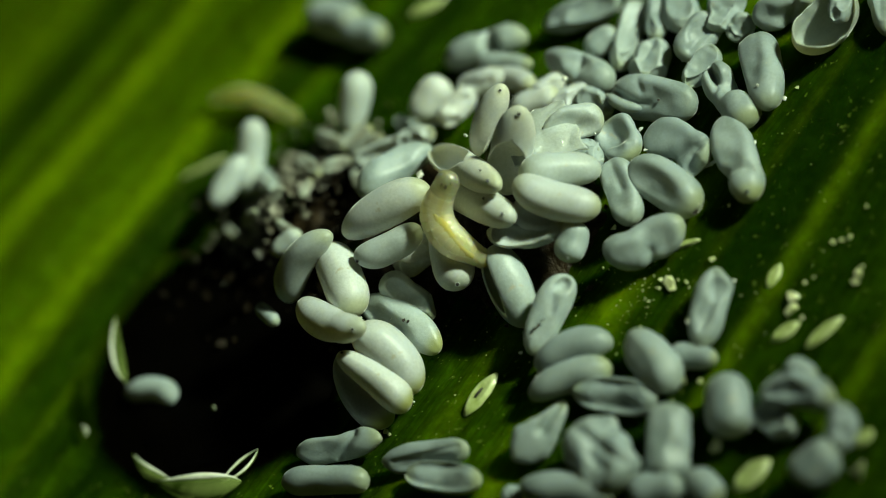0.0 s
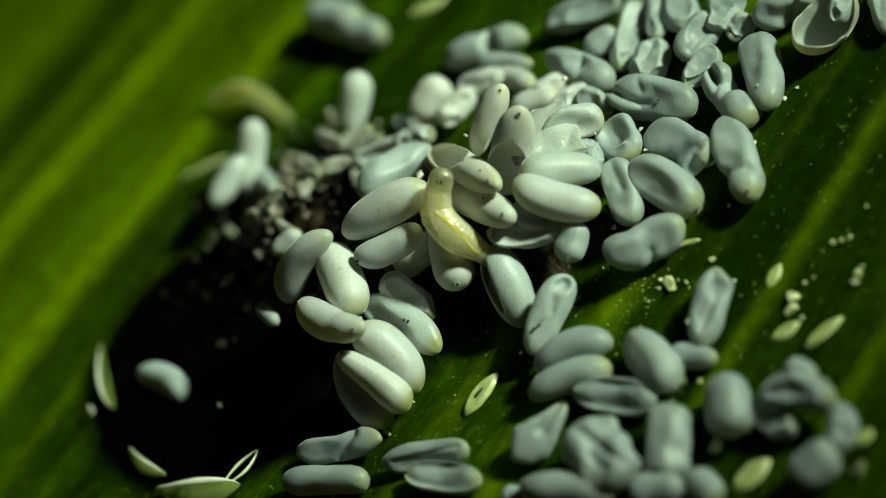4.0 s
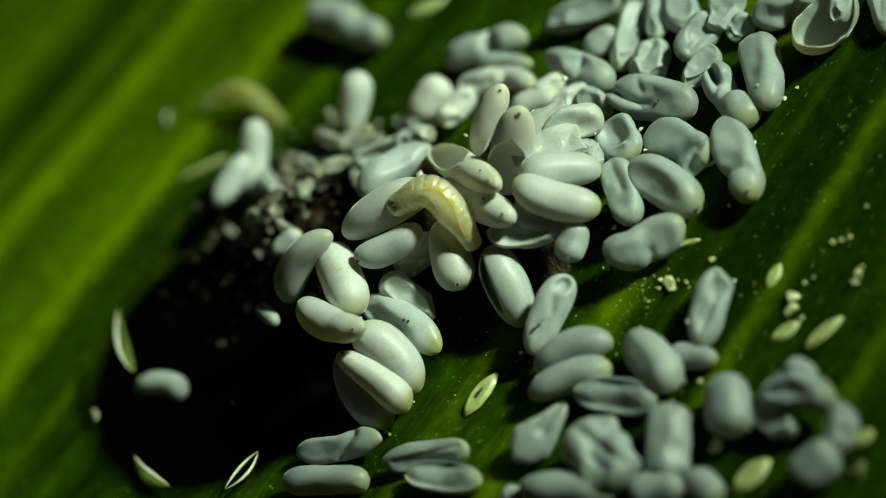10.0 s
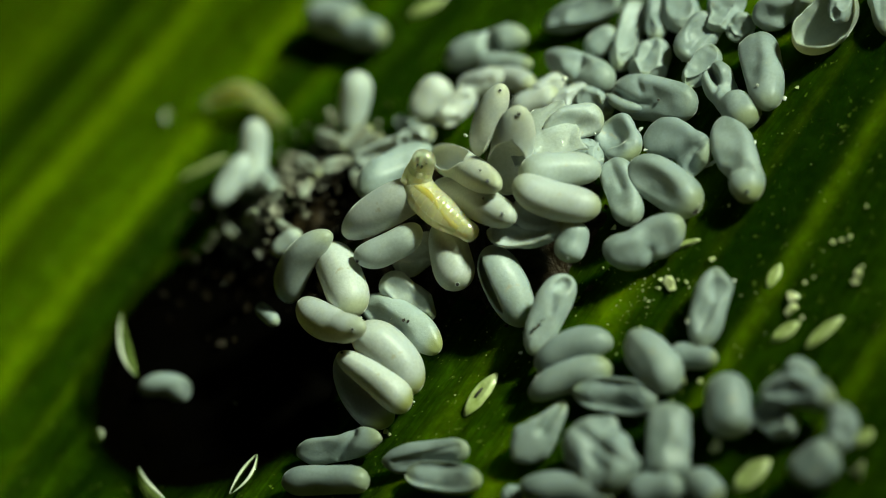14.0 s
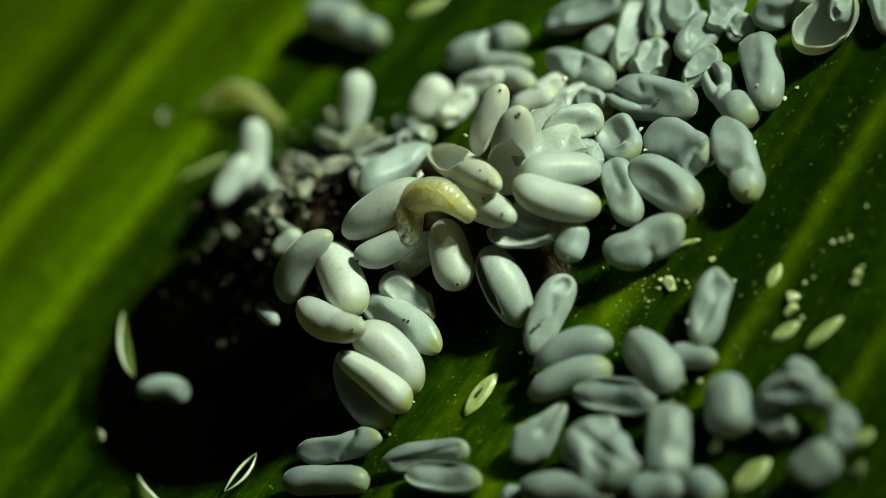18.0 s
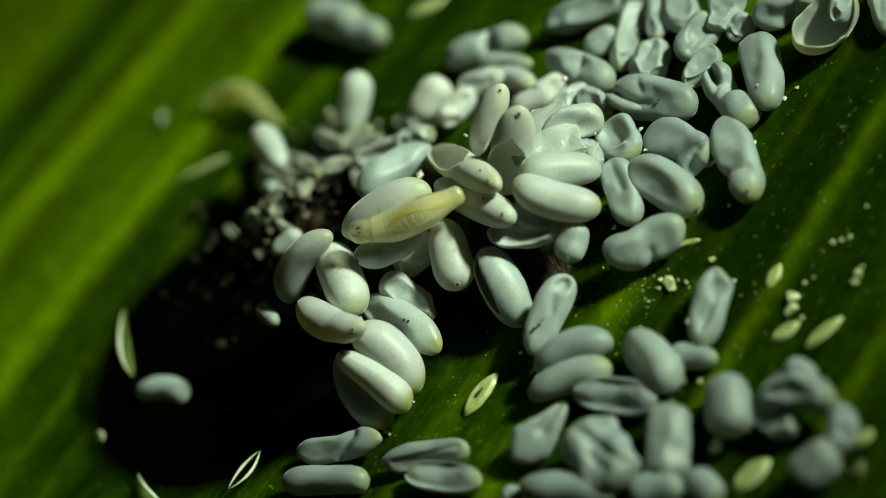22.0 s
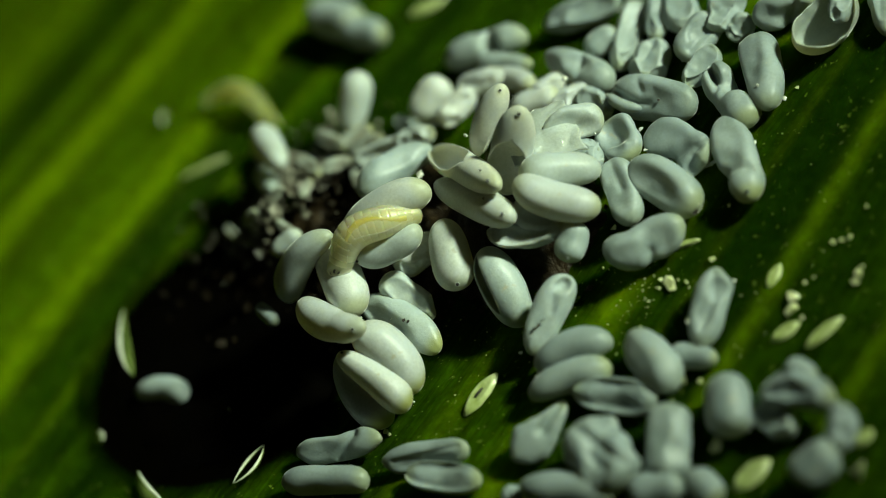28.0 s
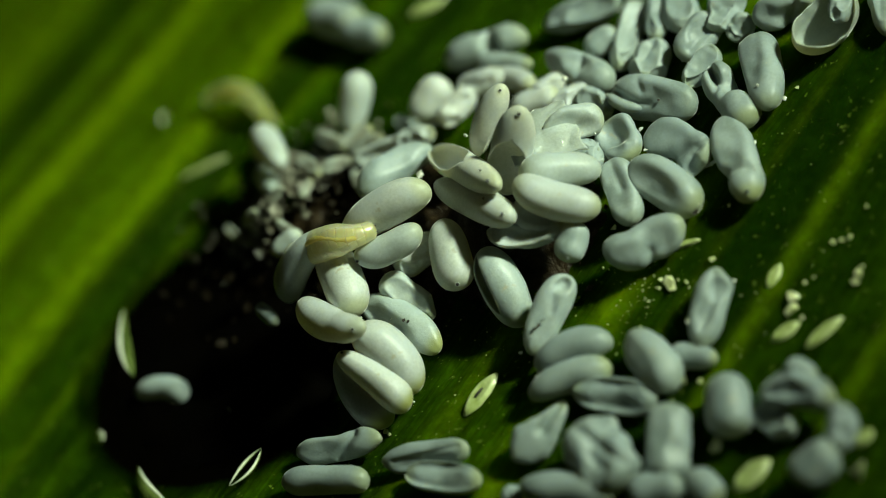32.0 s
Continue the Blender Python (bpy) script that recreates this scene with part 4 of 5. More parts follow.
crystal(-0.098, -2.477, -0.065, 0.070, 81, GLINT_GRAIN, "tiny white grain standing for a glint between the eggs")
crystal(1.922, -4.252, 0.137, 0.060, 82, GLINT_GRAIN, "tiny white grain standing for a glint between the eggs")
crystal(2.784, -3.883, -0.221, 0.070, 83, GLINT_GRAIN, "tiny white grain standing for a glint between the eggs")
crystal(-0.327, -1.340, 0.685, 0.045, 84, GLINT_GRAIN, "tiny white grain standing for a glint between the eggs")
# Dark lumps stand for slits, cracks and black dots on the shells.
crystal(0.349, -2.813, 0.477, 0.050, 91, PORE, "tiny dark lump in place of a black mark on an egg")
crystal(0.249, -2.808, 0.475, 0.070, 92, PORE, "tiny dark lump in place of a black mark on an egg")
crystal(0.435, -2.798, 0.488, 0.050, 93, PORE, "tiny dark lump in place of a black mark on an egg")
crystal(0.123, -2.853, 0.427, 0.040, 94, PORE, "tiny dark lump in place of a black mark on an egg")
crystal(-1.056, -1.274, 0.686, 0.070, 95, PORE, "tiny dark lump in place of a black mark on an egg")
crystal(-1.024, -1.332, 0.678, 0.060, 96, PORE, "tiny dark lump in place of a black mark on an egg")
crystal(0.877, -1.234, 1.475, 0.050, 97, PORE, "tiny dark lump in place of a black mark on an egg")
crystal(3.638, -1.026, 0.535, 0.060, 98, PORE, "tiny dark lump in place of a black mark on an egg")
crystal(2.999, -2.901, 0.290, 0.100, 99, PORE, "tiny dark lump in place of a black mark on an egg")
crystal(2.955, -2.897, 0.280, 0.100, 100, PORE, "tiny dark lump in place of a black mark on an egg")
crystal(1.092, -1.012, 1.719, 0.045, 101, PORE, "tiny dark lump in place of a black mark on an egg")


def scatter(name, material, count, label, category, pick, low, high, seed, flat=0.6):
    """Many tiny angular bits joined into one mesh."""
    rnd = random.Random(seed)
    verts, faces = [], []
    for _ in range(count):
        x, y, z = pick(rnd)
        s = rnd.uniform(low, high) * rnd.choice((0.6, 0.8, 1.0, 1.4))
        turn = Euler((rnd.uniform(-1.2, 1.2), rnd.uniform(-1.2, 1.2), rnd.uniform(0, 6.3))).to_matrix()
        n0 = len(verts)
        for c in ((1, 0, 0), (-1, 0, 0), (0, 1, 0), (0, -1, 0), (0, 0, 1), (0, 0, -1)):
            p = Vector(c) * s * rnd.uniform(0.5, 1.1)
            p.z *= flat
            p = turn @ p
            verts.append(((x + p.x) * MM, (y + p.y) * MM, (z + p.z) * MM))
        for a, b, c in ((0, 2, 4), (2, 1, 4), (1, 3, 4), (3, 0, 4), (2, 0, 5), (1, 2, 5), (3, 1, 5), (0, 3, 5)):
            faces.append((n0 + a, n0 + b, n0 + c))
    me = bpy.data.meshes.new(name)
    me.from_pydata(verts, [], faces)
    me.materials.append(material)
    return tagged(new(name, me), label, category, kind="stuff")


def on_leaf(cx, cy, sx, sy, lift=0.0):
    def pick(rnd):
        x, y = rnd.gauss(cx, sx), rnd.gauss(cy, sy)
        return x, y, leaf_z(x, y) + lift
    return pick


def on_heap(cx, cy, sx, sy, lift=0.0):
    def pick(rnd):
        x, y = rnd.gauss(cx, sx), rnd.gauss(cy, sy)
        return x, y, leaf_z(x, y) + max(0.02, heap_z(x, y) - 0.12 + lift) + rnd.uniform(0, 0.12)
    return pick


scatter("pale_grains", GRAIN, 55, "tiny pale yellow grains sprinkled on the leaf", "grains", on_leaf(1.61, -3.06, 0.45, 0.35), 0.012, 0.028, 4)
scatter("pale_grains", GRAIN, 60, "tiny pale yellow grains sprinkled on the leaf", "grains", on_leaf(4.34, -3.45, 1.6, 1.3), 0.006, 0.016, 5)
scatter("pale_grains", GRAIN, 60, "tiny pale yellow grains sprinkled on the leaf", "grains", on_leaf(-0.55, -2.17, 0.9, 0.9), 0.008, 0.018, 6)
scatter("pale_grains", GRAIN, 50, "tiny pale yellow grains sprinkled on the leaf", "grains", on_leaf(2.35, -5.15, 1.6, 1.2), 0.01, 0.026, 7)
scatter("pale_grains", SCALE, 252, "fine pale yellow dust sprinkled on the leaf", "grains", on_leaf(4.6, -3.0, 1.3, 1.1), 0.003, 0.007, 14)
scatter("pale_grains", SCALE, 156, "fine pale yellow dust sprinkled on the leaf", "grains", on_leaf(-0.6, -2.3, 1.0, 0.9), 0.003, 0.007, 15)
scatter("pale_grains", SCALE, 54, "fine pale yellow dust sprinkled on the leaf", "grains", on_leaf(1.7, -3.05, 0.4, 0.3), 0.005, 0.014, 16)
scatter("dark_crumbs", FRASS, 420, "dark brown crumbs of droppings beside the egg pile", "droppings", on_heap(-1.43, 2.29, 0.75, 0.7), 0.03, 0.085, 8)
scatter("shell_fragments", SHARD, 120, "grey broken eggshell fragments among dark crumbs", "shell fragments", on_heap(-1.08, 2.63, 0.42, 0.42), 0.02, 0.075, 9, 0.35)
scatter("shell_fragments", SHARD, 60, "grey broken eggshell fragments among dark crumbs", "shell fragments", on_heap(-0.61, 3.01, 0.38, 0.45, 0.06), 0.05, 0.13, 19, 0.22)
scatter("shell_fragments", SHARD, 60, "grey broken eggshell fragments among dark crumbs", "shell fragments", on_heap(-1.76, 2.86, 0.35, 0.4, 0.03), 0.03, 0.10, 20, 0.25)
scatter("shell_fragments", SHARD, 110, "grey broken eggshell fragments among dark crumbs", "shell fragments", on_heap(-2.02, 2.95, 0.34, 0.34, 0.05), 0.03, 0.10, 21, 0.25)
scatter("shell_fragments", SHARD, 50, "grey broken eggshell fragments among dark crumbs", "shell fragments", on_heap(-0.15, 3.08, 0.3, 0.35, 0.1), 0.05, 0.12, 22, 0.2)
scatter("shell_fragments", SHARD, 70, "grey broken eggshell flakes heaped on dark crumbs", "shell fragments", on_heap(-1.40, 2.20, 0.28, 0.26, 0.12), 0.05, 0.12, 23, 0.3)
scatter("shell_fragments", SHARD, 70, "grey broken eggshell flakes heaped on dark crumbs", "shell fragments", on_heap(-1.90, 2.45, 0.28, 0.26, 0.10), 0.05, 0.12, 24, 0.3)
scatter("shell_fragments", SHARD, 50, "grey broken eggshell flakes heaped on dark crumbs", "shell fragments", on_heap(-0.90, 2.40, 0.26, 0.24, 0.12), 0.05, 0.12, 25, 0.3)
scatter("dark_crumbs", FRASS, 260, "dark brown crumbs of droppings under the eggs", "droppings", on_heap(0.5, -0.4, 1.2, 0.9, -0.3), 0.03, 0.07, 10)


# ---- things that move ----
def jelly_material(name, amber, pale, clear=0.15, rim=0.0):
    """Wet waxy jelly: streaks of amber and pale flesh along the body, light glows through."""
    m, N, L, P = shader(name)
    co = N.new("ShaderNodeTexCoord").outputs["Object"]
    streak = N.new("ShaderNodeMapping")
    streak.inputs["Scale"].default_value = (0.02, 1.0, 1.0)
    L.new(co, streak.inputs["Vector"])
    col = ramp_node(N, L, noise_node(N, L, streak.outputs["Vector"], 2600, 2), (0.40, amber), (0.58, pale))
    col = mix_node(N, L, 0.3, col, ramp_node(N, L, noise_node(N, L, co, 5200, 3), (0.35, amber), (0.65, pale)))
    L.new(col, P.inputs["Base Color"])
    P.inputs["Roughness"].default_value = 0.16
    P.inputs["Specular IOR Level"].default_value = 0.8
    P.inputs["Coat Weight"].default_value = 1.0
    P.inputs["Coat Roughness"].default_value = 0.05
    P.inputs["Sheen Weight"].default_value = 1.0
    P.inputs["Sheen Roughness"].default_value = 0.3
    P.inputs["Sheen Tint"].default_value = (1.0, 0.98, 0.7, 1)
    P.inputs["Subsurface Weight"].default_value = 0.7
    P.inputs["Subsurface Radius"].default_value = (1.0, 0.8, 0.3)
    P.inputs["Subsurface Scale"].default_value = 0.0002
    wave = bump_node(N, L, noise_node(N, L, co, 9000, 2), 0.35, 0.00003)
    L.new(wave, P.inputs["Normal"])
    L.new(wave, P.inputs["Coat Normal"])
    glow = N.new("ShaderNodeBsdfTranslucent")
    L.new(mix_node(N, L, 0.4, col, (0.92, 0.86, 0.42)), glow.inputs["Color"])
    wax = N.new("ShaderNodeMixShader")
    wax.inputs[0].default_value = 0.25
    L.new(P.outputs["BSDF"], wax.inputs[1])
    L.new(glow.outputs["BSDF"], wax.inputs[2])
    through_it = N.new("ShaderNodeBsdfTransparent")
    through_it.inputs["Color"].default_value = (1.0, 0.985, 0.90, 1)
    both = N.new("ShaderNodeMixShader")
    both.inputs[0].default_value = 1 - clear
    L.new(through_it.outputs["BSDF"], both.inputs[1])
    L.new(wax.outputs["Shader"], both.inputs[2])
    L.new(both.outputs["Shader"], N["Material Output"].inputs["Surface"])
    if rim:
        graze = N.new("ShaderNodeLayerWeight")
        graze.inputs["Blend"].default_value = 0.3
        less = N.new("ShaderNodeMath")
        less.operation = "MULTIPLY"
        L.new(graze.outputs["Facing"], less.inputs[0])
        less.inputs[1].default_value = rim
        gloss = N.new("ShaderNodeBsdfGlossy")
        gloss.inputs["Color"].default_value = (0.98, 0.96, 0.78, 1)
        gloss.inputs["Roughness"].default_value = 0.42
        wet = N.new("ShaderNodeMixShader")
        L.new(less.outputs[0], wet.inputs[0])
        L.new(both.outputs["Shader"], wet.inputs[1])
        L.new(gloss.outputs["BSDF"], wet.inputs[2])
        L.new(wet.outputs["Shader"], N["Material Output"].inputs["Surface"])
    return m


GLASSY = jelly_material("pale_yellow_larva_skin", (0.90, 0.80, 0.34), (0.97, 0.95, 0.74), 0.45, 0.6)
CLEAR = jelly_material("clear_larva_head", (0.92, 0.88, 0.50), (0.97, 0.96, 0.76), 0.78, 0.8)
GUT = jelly_material("amber_larva_gut", (0.84, 0.66, 0.12), (0.93, 0.84, 0.40), 0.45)
MILKY = jelly_material("milky_larva_flesh", (0.62, 0.70, 0.24), (0.80, 0.85, 0.46), 0.72)
AIRWAY = jelly_material("pale_larva_airway", (0.93, 0.90, 0.60), (0.97, 0.96, 0.80), 0.35)
HOOK = plain_material("dark_mouth_hook", (0.01, 0.008, 0.006), (0.03, 0.02, 0.012), 9000, 0.3)


def rod(x0, x1, y, z, radius, wave=0.0):
    def spot(a, k):
        q, ang = a / 6, 2 * math.pi * k / 10
        return (x0 + (x1 - x0) * q) * MM, (y + wave * math.sin(q * 3.1) + radius * math.cos(ang)) * MM, (z + radius * math.sin(ang)) * MM
    return tube(7, 10, spot)


def strand(step, y0, z0, r0, y1, z1, r1):
    """A soft cord from the front joint of a ring to its rear joint; it runs on into the next one."""
    bm = bmesh.new()
    rows = []
    for a in range(7):
        u = -0.12 + 1.24 * a / 6
        r = r0 + (r1 - r0) * u
        ring = [(math.cos(math.pi * k / 8), math.sin(math.pi * k / 8)) for k in range(16)]
        rows.append([bm.verts.new(((0.5 - u) * step * MM, (y0 + (y1 - y0) * u + r * c) * MM, (z0 + (z1 - z0) * u + r * d) * MM)) for c, d in ring])
    for a, c in zip(rows, rows[1:]):
        for k in range(16):
            bm.faces.new((a[k], a[(k + 1) % 16], c[(k + 1) % 16], c[k]))
    return bm


def band(step, front, rear, head=False, tail=False):
    """A ring of clear skin, open at both joints; it laps over its neighbours. The head and the tail are closed."""
    bm = bmesh.new()
    cut = [(x, (front + (rear - front) * (0.5 - x)) * (1 - 0.11 * ease(0.35, 1.0, abs(x)))) for x in (0.95, 0.8, 0.65, 0.5, 0.3, 0.15, 0, -0.15, -0.3, -0.5, -0.65, -0.8, -0.95)]
    if head:
        cut = [(0.5 + 0.9 * front / step * math.sin(th), front * math.cos(th) + 0.0005) for th in (1.56, 1.4, 1.2, 1.0, 0.75, 0.5, 0.25)] + cut[4:]
    if tail:
        cut = cut[:-4] + [(-0.5 - 0.7 * rear / step * math.sin(th), rear * math.cos(th) + 0.0005) for th in (0.25, 0.5, 0.75, 1.0, 1.2, 1.4, 1.56)]
    rows = []
    for x, r in cut:
        rows.append([bm.verts.new((x * step * MM, r * math.cos(math.pi * k / 16) * MM, 0.88 * r * math.sin(math.pi * k / 16) * MM)) for k in range(32)])
    for a, c in zip(rows, rows[1:]):
        for k in range(32):
            bm.faces.new((a[k], a[(k + 1) % 32], c[(k + 1) % 32], c[k]))
    return bm


def build_larva(count, step, thick, label, skin):
    """A larva of rigid rings of jelly, with an amber gut and two pale airways under the skin."""
    root = tagged(new("larva"), label, "larva")
    rings = []

    def wide(i):
        q = i / count
        return thick * (1 - 0.28 * (1 - ease(0.0, 0.4, q)) - 0.42 * ease(0.62, 1.0, q))

    def under(i, y, sunk):
        """A place y across the back, a little under the skin."""
        return y * wide(i), wide(i) * (0.88 * math.sqrt(1 - y * y) - sunk)

    def air(i, side):
        r = 0.075 + 0.02 * math.sin(i * 0.9 + 2 * side)
        return *under(i, side * 0.5 + 0.14 * math.sin(i * 9 / count + 2 * side), 1.1 * r), wide(i) * r

    def bowel(i):
        r = 0.24 + 0.08 * math.sin(i * 1.1)
        return *under(i, 0.24 * math.sin(i * 0.6), 0.85 * r), wide(i) * r

    for i in range(count):
        mid = wide(i + 0.5)
        first, last = i == 0, i == count - 1
        seg = part("segment", band(step, wide(i), wide(i + 1), first, last), CLEAR if i < 2 and skin == GLASSY else skin, root, "clear head end" if first else "")
        rings.append(seg)
        if 0.12 * count < i < 0.92 * count:
            for side in (-1, 1):
                part("airway", strand(step, *air(i, side), *air(i + 1, side)), AIRWAY, seg, "pale winding airway")
        if 0.3 * count < i < 0.85 * count:
            part("gut", strand(step, *bowel(i), *bowel(i + 1)), GUT, seg, "amber gut showing through")
        if first:
            for side, high, reach in ((-1, 0.5, 0.6), (1, 0.45, 0.7), (-0.4, 0.62, 0.1), (0.5, 0.6, 0.0)):
                part("mouth_hook", rod(step * reach, step * reach + 0.34 * mid, side * mid * 0.3, mid * high * 1.25, mid * 0.12, side * mid * 0.12), HOOK, seg, "small dark mouth hook")
        if last:
            for side in (-1, 1):
                part("breathing_tube", rod(-step * 0.5 - mid * 0.75, -step * 0.4, side * mid * 0.3, mid * 0.2, mid * 0.09), HOOK, seg, "short dark breathing tube")
    return rings


COUNT, STEP = 15, 0.101
segments = build_larva(COUNT, STEP, 0.242, "translucent pale yellow larva wriggling over the eggs", GLASSY)
FAR_COUNT, FAR_STEP = 10, 0.155
far_segments = build_larva(FAR_COUNT, FAR_STEP, 0.165, "pale yellow larva arching up from the leaf", MILKY)

pit_egg = egg("plump", COOL, 0, 0, 0, 0, 0, 0, 1.018, 0.415, dent=0.12, bend=-0.1, tips=(0, 0), word="plump white egg half sunk in the black hollow")
left_egg = egg("plump", PALE, 0, 0, 0, 0, 0, 0, 0.892, 0.370, dent=0.06, tips=(0, 0), word="plump white egg leaning at the edge of the droppings")
swung_egg = egg("plump", PALE, 0, 0, 0, 0, 0, 0, 1.100, 0.420, dent=0.2, tips=(0, 0), word="plump white egg standing at the edge of the droppings")
split_egg = hollow(DEWY, 0, 0, 0, 0, 0, 0, 1.235, 0.620, gape=17, at=0.4, span=0.36, face=52, word="collapsed white eggshell with a split side")


def film(name, length, width, bow, material, label, category, fork=False, lean=0.25):
    """A bowed, pointed ridge of fluid lying along its own x."""
    bm = bmesh.new()
    for arm in ((-1, 1) if fork else (0,)):
        rows = []
        for i in range(25):
            s = i / 24
            q = 2 * s - 1
            w = width * max(0.0, 1 - abs(q) ** 2.0) ** 0.8 * (0.72 + lean * q) * (0.5 if arm else 1.0)
            oy = bow * (1 - q * q) + arm * width * 0.62 * math.sin(math.pi * s) ** 0.8
            ring = []
            for k in range(12):
                ang = 2 * math.pi * k / 12
                ring.append(bm.verts.new((0.5 * length * q * MM, (oy + 0.5 * w * math.cos(ang)) * MM, 0.30 * w * math.sin(ang) * MM)))
            rows.append(ring)
        for u, v in zip(rows, rows[1:]):
            for k in range(12):
                j = (k + 1) % 12
                bm.faces.new((u[k], u[j], v[j], v[k]))
        bm.faces.new(list(reversed(rows[0])))
        bm.faces.new(rows[-1])
    ob = tagged(from_bm(name, bm, material), label, category)
    # A near-white strip along the edge paints the highlight on the fluid.
    for arm in ((-1, 1) if fork else (1,)):
        def edge(i, k):
            s = i / 24
            q, ang = 2 * s - 1, 2 * math.pi * k / 8
            w = width * max(0.0, 1 - abs(q) ** 2.0) ** 0.8 * (0.72 + lean * q)
            thin = 0.13 * width * (1 - abs(q) ** 1.5) + 0.001
            oy = bow * (1 - q * q) + (arm * width * 0.62 * math.sin(math.pi * s) ** 0.8 if fork else 0.42 * w)
            return 0.5 * length * q * 0.98 * MM, (oy + thin * math.cos(ang)) * MM, (0.13 * w + thin * math.sin(ang)) * MM
        part("bright_edge", tube(25, 8, edge), GLINT, ob, "pale strip in place of a shining glint")
    return ob


def fluid_material():
    m, N, L, P = shader("greenish_fluid")
    co = N.new("ShaderNodeTexCoord").outputs["Object"]
    L.new(ramp_node(N, L, noise_node(N, L, co, 2500, 2), (0.35, (0.06, 0.11, 0.01)), (0.65, (0.34, 0.44, 0.12))), P.inputs["Base Color"])
    P.inputs["Roughness"].default_value = 0.08
    P.inputs["Alpha"].default_value = 0.45
    P.inputs["Coat Weight"].default_value = 1.0
    return m


FLUID = fluid_material()
# Near-white colour that stands for light reflected at the fluid's edge.
GLINT = plain_material("painted_fluid_glint", (0.85, 0.88, 0.68), (0.95, 0.95, 0.85), 4000, 0.1)
WET = "glistening pale green rim of fluid beside the hollow"
blade = film("fluid_streak", 1.30, 0.24, 0.06, FLUID, WET, "fluid streak", lean=-0.28)
left_rim = film("fluid_streak", 1.0, 0.22, -0.10, FLUID, WET, "fluid streak")
low_rim = film("fluid_streak", 1.45, 0.55, -0.14, FLUID, WET, "fluid streak")
fork_rim = film("fluid_streak", 0.72, 0.15, -0.04, FLUID, "looped glistening rim of fluid beside the hollow", "fluid streak", fork=True)
bead = film("fluid_bead", 0.26, 0.13, 0.02, FLUID, "small bright bead of fluid on the leaf", "fluid bead")
far_bead = film("fluid_bead", 0.34, 0.16, 0.02, FLUID, "small bright bead of fluid on the leaf", "fluid bead")
speck = film("fluid_bead", 0.12, 0.06, 0.0, FLUID, "tiny bright bead of fluid in the hollow", "fluid bead")


def along(points, s):
    """A point s millimetres along a smooth line through four points, from the first."""
    p = [Vector(a) for a in points]
    p = [p[0] * 2 - p[1], *p, p[-1] * 2 - p[-2]]
    prev, gone = p[1], 0.0
    for k in range(1, 4):
        for j in range(1, 25):
            u = j / 24
            a, b, c, d = p[k - 1], p[k], p[k + 1], p[k + 2]
            w = 0.5 * (2 * b + (c - a) * u + (2 * a - 5 * b + 4 * c - d) * u * u + (3 * b - a - 3 * c + d) * u ** 3)
            leap = (w - prev).length
            if gone + leap >= s:
                return prev.lerp(w, (s - gone) / max(leap, 1e-9))
            prev, gone = w, gone + leap
    return p[4] + (p[4] - p[3]).normalized() * (s - gone)


def crawl(rings, step, body):
    """Lay the rings along the body's line at each time."""
    paths = [[] for _ in rings]
    for t, *points in body:
        for i in range(len(rings)):
            s = (i + 0.5) * step
            a, c = along(points, s - 0.5 * step), along(points, s + 0.5 * step)
            x = (a - c).normalized()
            y = Vector((0, -0.6, 0.8)).cross(x).normalized()
            m = Matrix((x, y, x.cross(y))).transposed().to_4x4()
            m.translation = (a + c) * (0.5 * MM)
            paths[i].append((t, m))
    for ring, rows in zip(rings, paths):
        walk(ring, rows)


